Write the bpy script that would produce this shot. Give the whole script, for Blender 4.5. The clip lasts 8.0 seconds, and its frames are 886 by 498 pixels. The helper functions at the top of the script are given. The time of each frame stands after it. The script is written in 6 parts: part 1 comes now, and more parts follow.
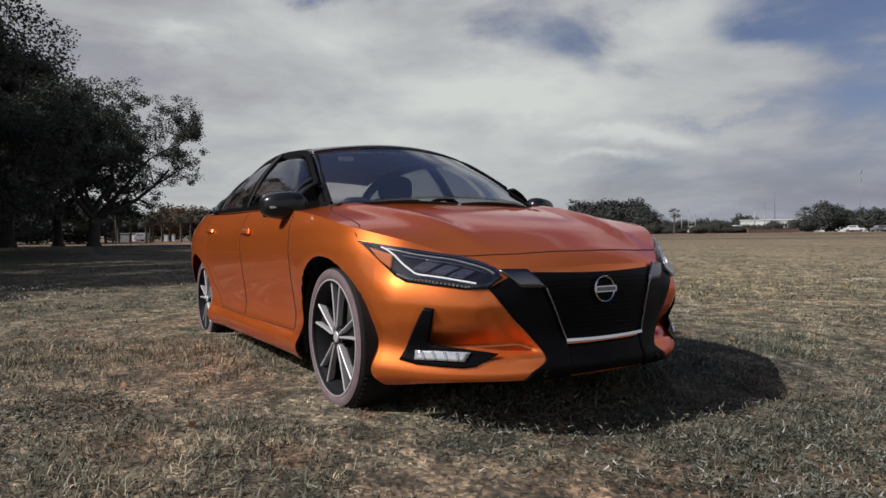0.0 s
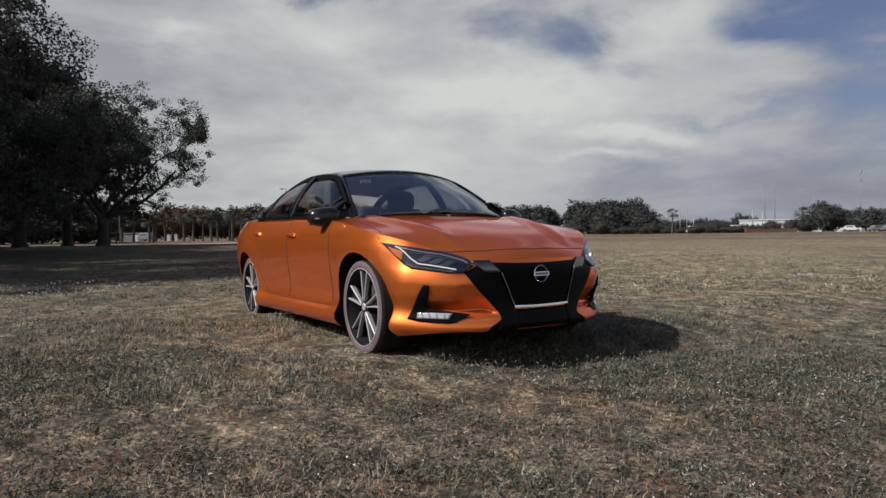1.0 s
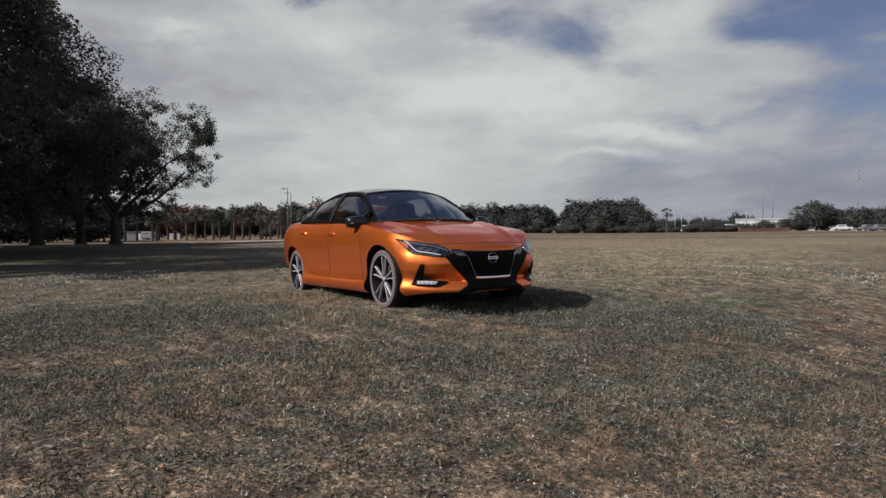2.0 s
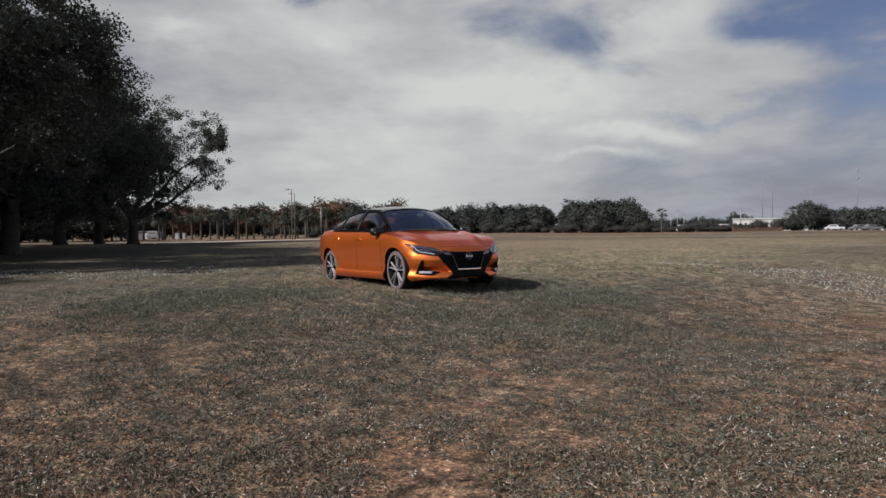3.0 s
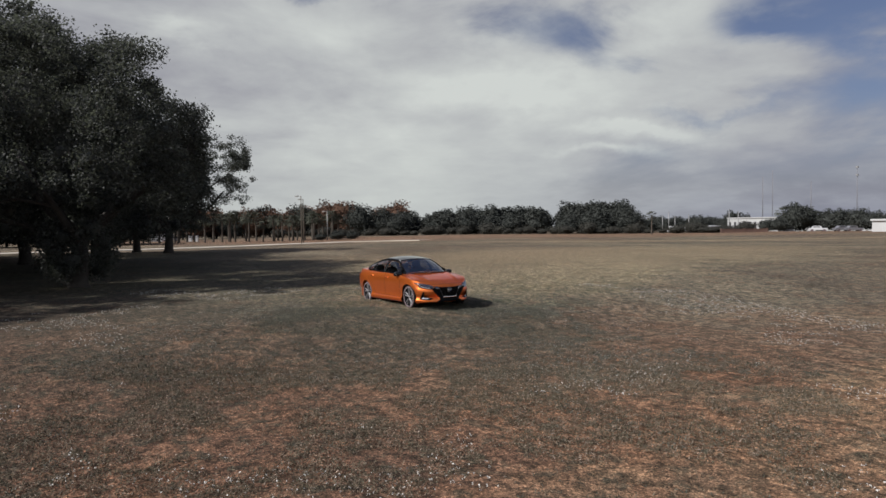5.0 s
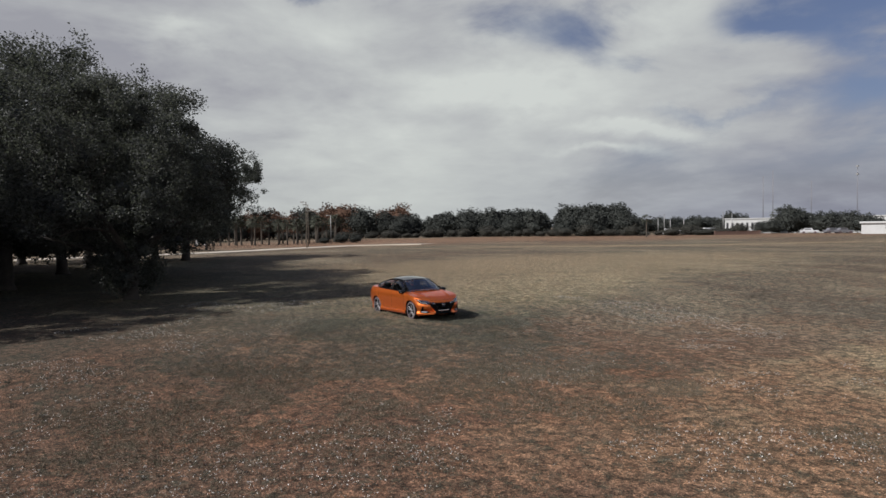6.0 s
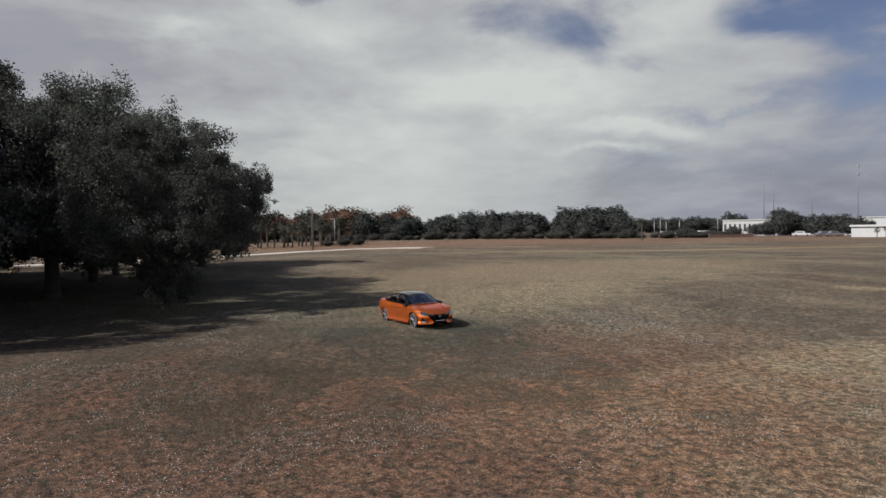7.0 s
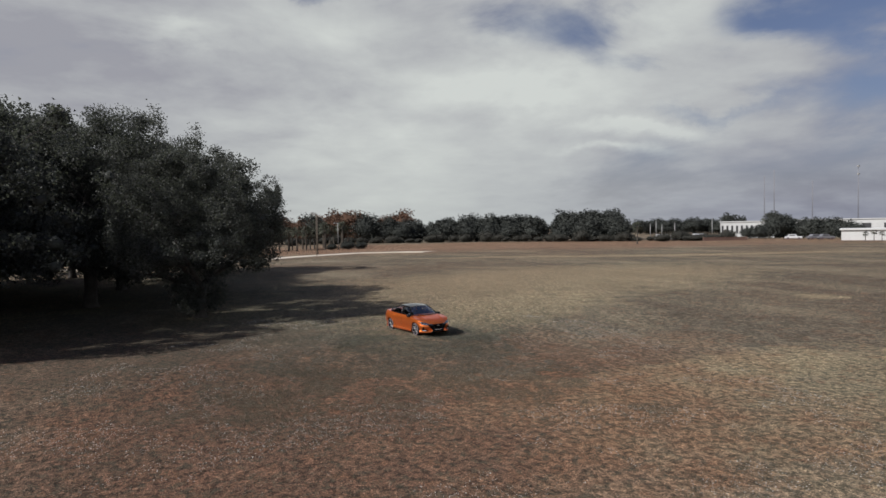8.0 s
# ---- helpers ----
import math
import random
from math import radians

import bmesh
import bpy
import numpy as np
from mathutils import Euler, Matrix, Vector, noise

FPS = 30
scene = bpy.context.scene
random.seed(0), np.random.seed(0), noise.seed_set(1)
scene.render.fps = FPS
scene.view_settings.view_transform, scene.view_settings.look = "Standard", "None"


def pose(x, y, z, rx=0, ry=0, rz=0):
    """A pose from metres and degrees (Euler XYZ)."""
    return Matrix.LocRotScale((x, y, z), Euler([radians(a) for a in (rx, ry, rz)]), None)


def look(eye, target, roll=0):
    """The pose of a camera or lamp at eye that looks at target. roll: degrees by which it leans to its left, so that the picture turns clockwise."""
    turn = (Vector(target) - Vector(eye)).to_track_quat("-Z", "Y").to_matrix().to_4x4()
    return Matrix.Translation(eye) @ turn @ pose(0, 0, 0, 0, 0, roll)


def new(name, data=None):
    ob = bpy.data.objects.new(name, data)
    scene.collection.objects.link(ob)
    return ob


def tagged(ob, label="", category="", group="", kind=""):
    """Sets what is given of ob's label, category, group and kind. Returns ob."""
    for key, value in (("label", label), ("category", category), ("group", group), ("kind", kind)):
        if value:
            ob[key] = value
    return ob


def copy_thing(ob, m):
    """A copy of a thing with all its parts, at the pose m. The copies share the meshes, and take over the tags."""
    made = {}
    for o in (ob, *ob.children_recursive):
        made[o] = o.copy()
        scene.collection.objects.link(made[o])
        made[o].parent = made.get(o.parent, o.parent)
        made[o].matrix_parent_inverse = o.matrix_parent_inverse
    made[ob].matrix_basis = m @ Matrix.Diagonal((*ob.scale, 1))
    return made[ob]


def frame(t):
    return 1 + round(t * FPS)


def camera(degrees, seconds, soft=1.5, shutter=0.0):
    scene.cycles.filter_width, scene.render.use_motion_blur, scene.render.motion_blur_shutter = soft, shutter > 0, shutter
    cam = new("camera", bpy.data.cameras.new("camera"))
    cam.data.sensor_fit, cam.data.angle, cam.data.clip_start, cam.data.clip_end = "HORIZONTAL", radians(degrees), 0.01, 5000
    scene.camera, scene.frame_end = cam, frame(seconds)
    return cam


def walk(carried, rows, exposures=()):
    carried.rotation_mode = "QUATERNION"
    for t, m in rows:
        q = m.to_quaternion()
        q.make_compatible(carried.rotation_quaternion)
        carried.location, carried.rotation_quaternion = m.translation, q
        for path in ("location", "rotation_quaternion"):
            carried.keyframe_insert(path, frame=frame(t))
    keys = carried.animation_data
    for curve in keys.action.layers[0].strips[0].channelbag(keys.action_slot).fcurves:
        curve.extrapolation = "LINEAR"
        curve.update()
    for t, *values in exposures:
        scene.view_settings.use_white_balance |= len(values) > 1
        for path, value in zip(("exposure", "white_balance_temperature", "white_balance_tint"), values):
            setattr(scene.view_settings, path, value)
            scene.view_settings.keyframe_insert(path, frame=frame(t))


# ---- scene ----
from mathutils.bvhtree import BVHTree

cam = camera(69.0, 8.0)
PATH = [
    (0, (4.002, -2.029, 0.786), (2.338, -0.921, 0.737), -0.6),
    (0.5, (4.467, -2.317, 0.8), (2.802, -1.209, 0.75), -0.55),
    (1, (5.186, -2.758, 0.813), (3.521, -1.651, 0.763), -0.6),
    (1.5, (6.145, -3.348, 0.816), (4.482, -2.239, 0.764), -0.6),
    (3, (10.204, -5.863, 0.943), (8.541, -4.754, 0.887), -0.55),
    (3.5, (11.704, -6.808, 1.197), (10.041, -5.699, 1.138), -0.6),
    (4, (13.31, -7.796, 1.484), (11.645, -6.689, 1.423), -0.6),
    (4.5, (15.029, -8.856, 1.826), (13.364, -7.75, 1.763), -0.65),
    (6, (20.808, -12.312, 3.202), (19.14, -11.211, 3.137), -0.9),
    (6.5, (22.768, -13.465, 3.72), (21.098, -12.366, 3.654), -0.9),
    (7, (24.78, -14.668, 4.254), (23.109, -13.571, 4.187), -0.9),
    (7.5, (26.783, -15.866, 4.814), (25.111, -14.771, 4.745), -1.0),
    (8, (28.778, -17.058, 5.358), (27.106, -15.965, 5.291), -1.0),
]
walk(cam, [(t, look(eye, target, roll)) for t, eye, target, roll in PATH])
scene.view_settings.exposure = 0.0

# ---- sky and sun ----
SUN_TO = Vector((-0.22, -1.15, 1.0)).normalized()
sun = new("sun", bpy.data.lights.new("sun", "SUN"))
sun.data.energy, sun.data.angle, sun.data.color = 5.0, radians(0.6), (1.0, 0.97, 0.935)
sun.matrix_world = look(SUN_TO * 60, (0, 0, 0))

world = bpy.data.worlds.new("sky")
scene.world = world
world.use_nodes = True
def build_sky():
    nt = world.node_tree
    n, l = nt.nodes, nt.links
    n.clear()
    out = n.new("ShaderNodeOutputWorld")
    bg = n.new("ShaderNodeBackground")
    sky = n.new("ShaderNodeTexSky")
    sky.sky_type, sky.sun_disc = "NISHITA", False
    sky.sun_elevation, sky.sun_rotation = math.asin(SUN_TO.z), math.atan2(SUN_TO.x, SUN_TO.y)
    sky.dust_density, sky.ozone_density = 2.0, 2.0
    co = n.new("ShaderNodeTexCoord")
    sep = n.new("ShaderNodeSeparateXYZ")
    l.new(co.outputs["Generated"], sep.inputs[0])

    def math_node(op, a, b=None, clamp=False):
        m = n.new("ShaderNodeMath")
        m.operation, m.use_clamp = op, clamp
        for k, v in enumerate((a, b)):
            if v is None:
                continue
            if isinstance(v, (int, float)):
                m.inputs[k].default_value = v
            else:
                l.new(v, m.inputs[k])
        return m.outputs[0]

    def dot(v):
        d = n.new("ShaderNodeVectorMath")
        d.operation = "DOT_PRODUCT"
        d.inputs[1].default_value = v
        l.new(co.outputs["Generated"], d.inputs[0])
        return d.outputs["Value"]

    ahead, right = dot((-0.833, 0.553, 0.0)), dot((0.553, 0.833, 0.0))
    # a flat cloud deck: the direction met with a level plane, bent a little so that it does not bunch up at the horizon
    up = math_node("ADD", math_node("MAXIMUM", sep.outputs[2], 0.0), 0.16)
    deck = n.new("ShaderNodeCombineXYZ")
    l.new(math_node("DIVIDE", right, up), deck.inputs[0]), l.new(math_node("DIVIDE", ahead, up), deck.inputs[1])

    def noise_on(vector, scale, detail, rough, warp, shift, stretch=(1, 1, 1)):
        mp = n.new("ShaderNodeMapping")
        mp.inputs["Location"].default_value, mp.inputs["Scale"].default_value = shift, stretch
        l.new(vector, mp.inputs[0])
        t = n.new("ShaderNodeTexNoise")
        t.inputs["Scale"].default_value, t.inputs["Detail"].default_value = scale, detail
        t.inputs["Roughness"].default_value, t.inputs["Distortion"].default_value = rough, warp
        l.new(mp.outputs[0], t.inputs["Vector"])
        return t.outputs[0]

    # bearing and height as tangents, ahead of the walk
    front = math_node("MAXIMUM", ahead, 0.2)
    u, v = math_node("DIVIDE", right, front), math_node("DIVIDE", sep.outputs[2], front)
    dome = n.new("ShaderNodeCombineXYZ")
    l.new(right, dome.inputs[0]), l.new(math_node("MULTIPLY", sep.outputs[2], 1.7), dome.inputs[1]), l.new(ahead, dome.inputs[2])
    puffs = noise_on(dome.outputs[0], 3.6, 9, 0.57, 0.35, (0.7, 0.2, 1.4), (0.8, 1.15, 0.8))
    wisps = noise_on(deck.outputs[0], 2.3, 8, 0.56, 0.15, (0.4, 3.1, 0.0), (0.9, 0.75, 1))
    wob_u = math_node("MULTIPLY", math_node("SUBTRACT", puffs, 0.5), 0.30)
    wob_v = math_node("MULTIPLY", math_node("SUBTRACT", noise_on(dome.outputs[0], 4.4, 8, 0.58, 0.2, (3.1, 1.9, 0.3)), 0.5), 0.16)

    def blobs(total, rows):
        """Adds soft ovals, with uneven edges, to a value."""
        for cu, cv, ru, rv, much in rows:
            a = math_node("DIVIDE", math_node("SUBTRACT", math_node("ADD", u, wob_u), cu), ru)
            b = math_node("DIVIDE", math_node("SUBTRACT", math_node("ADD", v, wob_v), cv), rv)
            q = math_node("ADD", math_node("MULTIPLY", a, a), math_node("MULTIPLY", b, b))
            total = math_node("ADD", total, math_node("MULTIPLY", math_node("POWER", 2.718, math_node("MULTIPLY", q, -1.0)), much))
        return total

    cover = math_node("ADD", math_node("SUBTRACT", math_node("MULTIPLY", puffs, 1.35), 0.22), math_node("MULTIPLY", wisps, 0.3))
    cover = blobs(cover, BREAKS)
    # it opens overhead
    cover = math_node("SUBTRACT", cover, math_node("MULTIPLY", math_node("MAXIMUM", math_node("SUBTRACT", sep.outputs[2], 0.36), 0.0), 1.9))
    ramp = n.new("ShaderNodeValToRGB")
    ramp.color_ramp.interpolation = "EASE"
    ramp.color_ramp.elements[0].position, ramp.color_ramp.elements[1].position = 0.18, 0.62
    l.new(cover, ramp.inputs[0])
    shade = n.new("ShaderNodeValToRGB")
    shade.color_ramp.elements[0].position, shade.color_ramp.elements[1].position = 0.34, 0.70
    shade.color_ramp.elements[0].color = CLOUD_DARK
    shade.color_ramp.elements[1].color = CLOUD_LIGHT
    tone_of = math_node("ADD", math_node("MULTIPLY", puffs, 0.55), math_node("MULTIPLY", wisps, 0.45))
    l.new(blobs(tone_of, LIGHTS), shade.inputs[0])
    gain = n.new("ShaderNodeMix")
    gain.data_type, gain.blend_type = "RGBA", "MULTIPLY"
    gain.inputs["Factor"].default_value = 1.0
    l.new(sky.outputs[0], gain.inputs["A"])
    gain.inputs["B"].default_value = SKY_GAIN
    mix = n.new("ShaderNodeMix")
    mix.data_type = "RGBA"
    l.new(ramp.outputs[0], mix.inputs["Factor"])
    l.new(gain.outputs["Result"], mix.inputs["A"]), l.new(shade.outputs[0], mix.inputs["B"])
    # haze towards the horizon
    haze = n.new("ShaderNodeMix")
    haze.data_type = "RGBA"
    low = math_node("SUBTRACT", 1.0, math_node("DIVIDE", math_node("MAXIMUM", sep.outputs[2], 0.0), 0.16), True)
    l.new(math_node("MULTIPLY", low, 0.75), haze.inputs["Factor"])
    l.new(mix.outputs["Result"], haze.inputs["A"])
    # paler over the woods, deeper and bluer to the right of them
    tone = n.new("ShaderNodeValToRGB")
    tone.color_ramp.interpolation = "EASE"
    tone.color_ramp.elements[0].position, tone.color_ramp.elements[1].position = 0.40, 0.80
    tone.color_ramp.elements[0].color, tone.color_ramp.elements[1].color = HAZE_PALE, HAZE_DEEP
    l.new(math_node("ADD", math_node("MULTIPLY", u, 0.5), 0.5), tone.inputs[0])
    l.new(tone.outputs[0], haze.inputs["B"])
    l.new(haze.outputs["Result"], bg.inputs[0])
    bg.inputs[1].default_value = 0.1
    l.new(bg.outputs[0], out.inputs[0])


# bearing, height, their radii, depth
BREAKS = [(0.19, 0.295, 0.11, 0.06, -0.22), (0.29, 0.235, 0.10, 0.025, -0.16), (0.60, 0.35, 0.22, 0.08, -0.36), (0.68, 0.22, 0.18, 0.12, -0.16), (0.70, 0.19, 0.16, 0.05, -0.30), (0.42, 0.178, 0.12, 0.014, -0.28), (-0.26, 0.375, 0.18, 0.03, -0.40),
          (0.55, 0.10, 0.28, 0.055, -0.25), (0.50, 0.30, 0.10, 0.02, -0.26), (0.66, 0.265, 0.16, 0.03, -0.26), (0.37, 0.31, 0.08, 0.04, 0.22), (0.53, 0.245, 0.12, 0.025, 0.2), (0.12, 0.21, 0.14, 0.04, 0.2), (-0.15, 0.20, 0.40, 0.16, 0.24)]
# where the cloud is brightest and greys; the last two paint in lens vignetting
LIGHTS = [(0.09, 0.30, 0.08, 0.04, 0.16), (0.14, 0.21, 0.13, 0.035, 0.22), (0.36, 0.31, 0.08, 0.04, 0.16), (0.34, 0.145, 0.13, 0.014, 0.20), (0.28, 0.105, 0.07, 0.010, 0.22), (-0.10, 0.17, 0.22, 0.12, 0.12),
          (-0.42, 0.15, 0.16, 0.12, -0.10), (0.55, 0.12, 0.2, 0.06, -0.12), (-0.40, 0.29, 0.10, 0.015, 0.16), (-0.68, 0.34, 0.22, 0.14, -0.25), (0.70, 0.28, 0.16, 0.16, -0.25)]
CLOUD_DARK, CLOUD_LIGHT = (3.3, 3.35, 3.75, 1), (6.2, 6.5, 6.3, 1)
SKY_GAIN, HAZE_PALE, HAZE_DEEP = (0.70, 0.63, 0.71, 1), (5.5, 5.8, 5.6, 1), (2.3, 2.45, 3.2, 1)
build_sky()
# ---- materials ----
def material(name, color=(0.5, 0.5, 0.5), rough=0.5, metal=0.0, vary=0.0, scale=8.0, bump=0.0, bump_scale=60.0, coat=0.0, spec=0.5, rand=0.0, space="Object"):
    """A surface with colour variation at two sizes, fine relief and, where wanted, a difference from piece to piece."""
    m = bpy.data.materials.new(name)
    m.use_nodes = True
    nt = m.node_tree
    n, l = nt.nodes, nt.links
    p = n["Principled BSDF"]
    p.inputs["Roughness"].default_value, p.inputs["Metallic"].default_value = rough, metal
    p.inputs["Coat Weight"].default_value, p.inputs["Specular IOR Level"].default_value = coat, spec
    p.inputs["Coat Roughness"].default_value = 0.04
    p.inputs["Base Color"].default_value = (*color, 1)
    if vary or rand:
        co = n.new("ShaderNodeTexCoord")
        a, b = n.new("ShaderNodeTexNoise"), n.new("ShaderNodeTexNoise")
        for t, s, d in ((a, scale, 4), (b, scale * 9, 3)):
            t.inputs["Scale"].default_value, t.inputs["Detail"].default_value = s, d
            l.new(co.outputs[space], t.inputs["Vector"])
        mixer = n.new("ShaderNodeMath")
        mixer.operation = "ADD"
        l.new(a.outputs[0], mixer.inputs[0]), l.new(b.outputs[0], mixer.inputs[1])
        rng = n.new("ShaderNodeMapRange")
        rng.inputs["From Min"].default_value, rng.inputs["From Max"].default_value = 0.6, 1.4
        rng.inputs["To Min"].default_value, rng.inputs["To Max"].default_value = 1 - vary, 1 + vary
        l.new(mixer.outputs[0], rng.inputs["Value"])
        value = rng.outputs[0]
        if rand:
            geo = n.new("ShaderNodeNewGeometry")
            r2 = n.new("ShaderNodeMapRange")
            r2.inputs["To Min"].default_value, r2.inputs["To Max"].default_value = 1 - rand, 1 + rand
            l.new(geo.outputs["Random Per Island"], r2.inputs["Value"])
            mul = n.new("ShaderNodeMath")
            mul.operation = "MULTIPLY"
            l.new(value, mul.inputs[0]), l.new(r2.outputs[0], mul.inputs[1])
            value = mul.outputs[0]
        sc = n.new("ShaderNodeVectorMath")
        sc.operation = "SCALE"
        sc.inputs[0].default_value = color
        l.new(value, sc.inputs["Scale"])
        l.new(sc.outputs[0], p.inputs["Base Color"])
    if bump:
        co2 = n.new("ShaderNodeTexCoord")
        t = n.new("ShaderNodeTexNoise")
        t.inputs["Scale"].default_value, t.inputs["Detail"].default_value = bump_scale, 5
        l.new(co2.outputs[space], t.inputs["Vector"])
        bp = n.new("ShaderNodeBump")
        bp.inputs["Strength"].default_value, bp.inputs["Distance"].default_value = bump, 0.02
        l.new(t.outputs[0], bp.inputs["Height"])
        l.new(bp.outputs[0], p.inputs["Normal"])
    return m


def leafy(m, share=0.35, tint=(1.05, 1.1, 0.85)):
    """Lets some light through the leaves of a material."""
    nt = m.node_tree
    n, l = nt.nodes, nt.links
    p = n["Principled BSDF"]
    back = n.new("ShaderNodeBsdfTranslucent")
    warm = n.new("ShaderNodeVectorMath")
    warm.operation = "MULTIPLY"
    warm.inputs[1].default_value = tint
    l.new(p.inputs["Base Color"].links[0].from_socket, warm.inputs[0])
    l.new(warm.outputs[0], back.inputs["Color"])
    mix = n.new("ShaderNodeMixShader")
    mix.inputs[0].default_value = share
    l.new(p.outputs[0], mix.inputs[1]), l.new(back.outputs[0], mix.inputs[2])
    l.new(mix.outputs[0], n["Material Output"].inputs["Surface"])
    return m


def strip_mask(n, l, geo, wobble, cx, cy, ax, ay, long, wide):
    """One inside a long oval on the ground, with an uneven edge."""
    d = n.new("ShaderNodeVectorMath")
    d.operation = "SUBTRACT"
    d.inputs[1].default_value = (cx, cy, 0)
    l.new(geo.outputs["Position"], d.inputs[0])
    total = None
    for vx, vy in ((ax / long, ay / long), (-ay / wide, ax / wide)):
        dot = n.new("ShaderNodeVectorMath")
        dot.operation = "DOT_PRODUCT"
        dot.inputs[1].default_value = (vx, vy, 0)
        l.new(d.outputs[0], dot.inputs[0])
        sq = n.new("ShaderNodeMath")
        sq.operation = "MULTIPLY_ADD"
        l.new(dot.outputs["Value"], sq.inputs[0]), l.new(dot.outputs["Value"], sq.inputs[1])
        if total is None:
            sq.inputs[2].default_value = 0.0
        else:
            l.new(total, sq.inputs[2])
        total = sq.outputs[0]
    w = n.new("ShaderNodeMath")
    w.operation = "MULTIPLY_ADD"
    w.inputs[1].default_value = 2.4
    l.new(wobble, w.inputs[0]), l.new(total, w.inputs[2])
    r = n.new("ShaderNodeMapRange")
    r.interpolation_type = "SMOOTHSTEP"
    r.inputs["From Min"].default_value, r.inputs["From Max"].default_value = 1.3, 2.4
    r.inputs["To Min"].default_value, r.inputs["To Max"].default_value = 1.0, 0.0
    l.new(w.outputs[0], r.inputs["Value"])
    return r.outputs[0]


DRY_STRIPS = [(14.2, 5.0, 0.12, 0.99, 11.0, 2.9), (-19.0, 27.0, -0.15, 0.99, 36.0, 17.0), (-43.0, 76.0, 0.555, 0.83, 50.0, 3.5), (-5.0, 10.0, -0.3, 0.95, 13.0, 6.5),
              (-36.8, 35.6, 0.792, 0.61, 9.0, 0.55), (-20.8, 40.6, 0.999, 0.038, 11.0, 0.55), (-31.7, 58.0, 0.901, 0.434, 10.0, 0.7), (-16.4, 67.1, 0.811, 0.585, 10.0, 0.7), (4.3, 32.8, 0.585, 0.811, 2.2, 1.3)]
RUSTY_STRIPS = [(7.5, -3.0, 0.25, 0.97, 17.0, 6.5, 0.45), (-112.0, 98.0, 0.553, 0.833, 130.0, 42.0, 0.70), (13.0, -8.0, 0.3, 0.95, 15.0, 9.0, 0.66)]
BUFF_STRIP = (18.3, 3.6, 0.25, 0.97, 13.5, 6.6)
WEEDY = (3.6, -1.8, 0.85, -0.53, 8.0, 6.0)
GREEN_SHADE_STRIP = (-25.0, -5.0, -0.95, 0.25, 36.0, 14.0)
VIGNETTE_RUST_STRIP = (6.0, -13.3, 0.99, 0.1, 21.0, 9.0)
THATCH = (2.5, -1.8, 0.85, -0.53, 6.0, 5.5)


def field_material(name, blades):
    """Dry field grass: tan, green and reddish patches by place; blades also differ one from another."""
    m = bpy.data.materials.new(name)
    m.use_nodes = True
    nt = m.node_tree
    n, l = nt.nodes, nt.links
    p = n["Principled BSDF"]
    p.inputs["Roughness"].default_value = 0.9 if not blades else 0.6
    p.inputs["Specular IOR Level"].default_value = 0.15 if not blades else 0.3
    geo = n.new("ShaderNodeNewGeometry")

    def tex(scale, detail, rough=0.55, stretch=None):
        t = n.new("ShaderNodeTexNoise")
        t.inputs["Scale"].default_value, t.inputs["Detail"].default_value, t.inputs["Roughness"].default_value = scale, detail, rough
        flat = n.new("ShaderNodeVectorMath")
        flat.operation = "MULTIPLY"
        flat.inputs[1].default_value = stretch or (1, 1, 0)
        l.new(geo.outputs["Position"], flat.inputs[0])
        l.new(flat.outputs[0], t.inputs["Vector"])
        return t.outputs[0]

    def ramp(value, stops):
        r = n.new("ShaderNodeValToRGB")
        e = r.color_ramp.elements
        while len(e) < len(stops):
            e.new(0.5)
        for k, (pos, c) in enumerate(stops):
            e[k].position, e[k].color = pos, (*c, 1)
        l.new(value, r.inputs[0])
        return r.outputs[0]

    def mix(f, a, b, kind="MIX"):
        x = n.new("ShaderNodeMix")
        x.data_type, x.blend_type = "RGBA", kind
        for key, v in (("Factor", f), ("A", a), ("B", b)):
            if isinstance(v, float):
                x.inputs[key].default_value = v
            elif isinstance(v, tuple):
                x.inputs[key].default_value = (*v, 1)
            else:
                l.new(v, x.inputs[key])
        return x.outputs["Result"]

    one, zero = (1, 1, 1), (0, 0, 0)
    base = ramp(tex(0.9, 7, 0.65), [(0.32, GREEN), (0.47, OLIVE), (0.60, TAN), (0.74, STRAW)])
    # browner away from the car, where fewer weeds grow
    brown = ramp(tex(0.9, 7, 0.65), [(0.32, BROWN_DARK), (0.47, BROWN), (0.60, BUFF), (0.74, STRAW)])
    base = mix(strip_mask(n, l, geo, tex(0.35, 5, 0.6), *WEEDY), brown, base)
    red = ramp(tex(0.55, 6, 0.62), [(0.54, zero), (0.68, one)])
    base = mix(red, base, mix(0.45, base, RUST))
    # broad paler swathes, a few metres wide and drawn out
    swathe = ramp(tex(0.10, 5, 0.6, (0.55, 1.2, 0)), [(0.45, zero), (0.63, one)])
    base = mix(swathe, base, mix(0.6, base, PALE))
    # long worn strips where the grass has dried out
    for cx, cy, along_x, along_y, long, wide in DRY_STRIPS:
        base = mix(strip_mask(n, l, geo, tex(0.5, 5, 0.6), cx, cy, along_x, along_y, long, wide), base, mix(0.85 if wide < 5 else 0.68, base, WORN))
    base = mix(strip_mask(n, l, geo, tex(0.5, 5, 0.6), *BUFF_STRIP), base, mix(0.72, base, DULL_BUFF))
    for cx, cy, along_x, along_y, long, wide, much in RUSTY_STRIPS:
        base = mix(strip_mask(n, l, geo, tex(0.3, 5, 0.6), cx, cy, along_x, along_y, long, wide), base, mix(much, base, RUST if long < 50 else FAR_RUST))
    # red-brown ground, darkened further in colour to imitate the lens's edge falloff
    base = mix(strip_mask(n, l, geo, tex(0.4, 5, 0.6), *VIGNETTE_RUST_STRIP), base, mix(0.6, base, VIGNETTE_RUST))
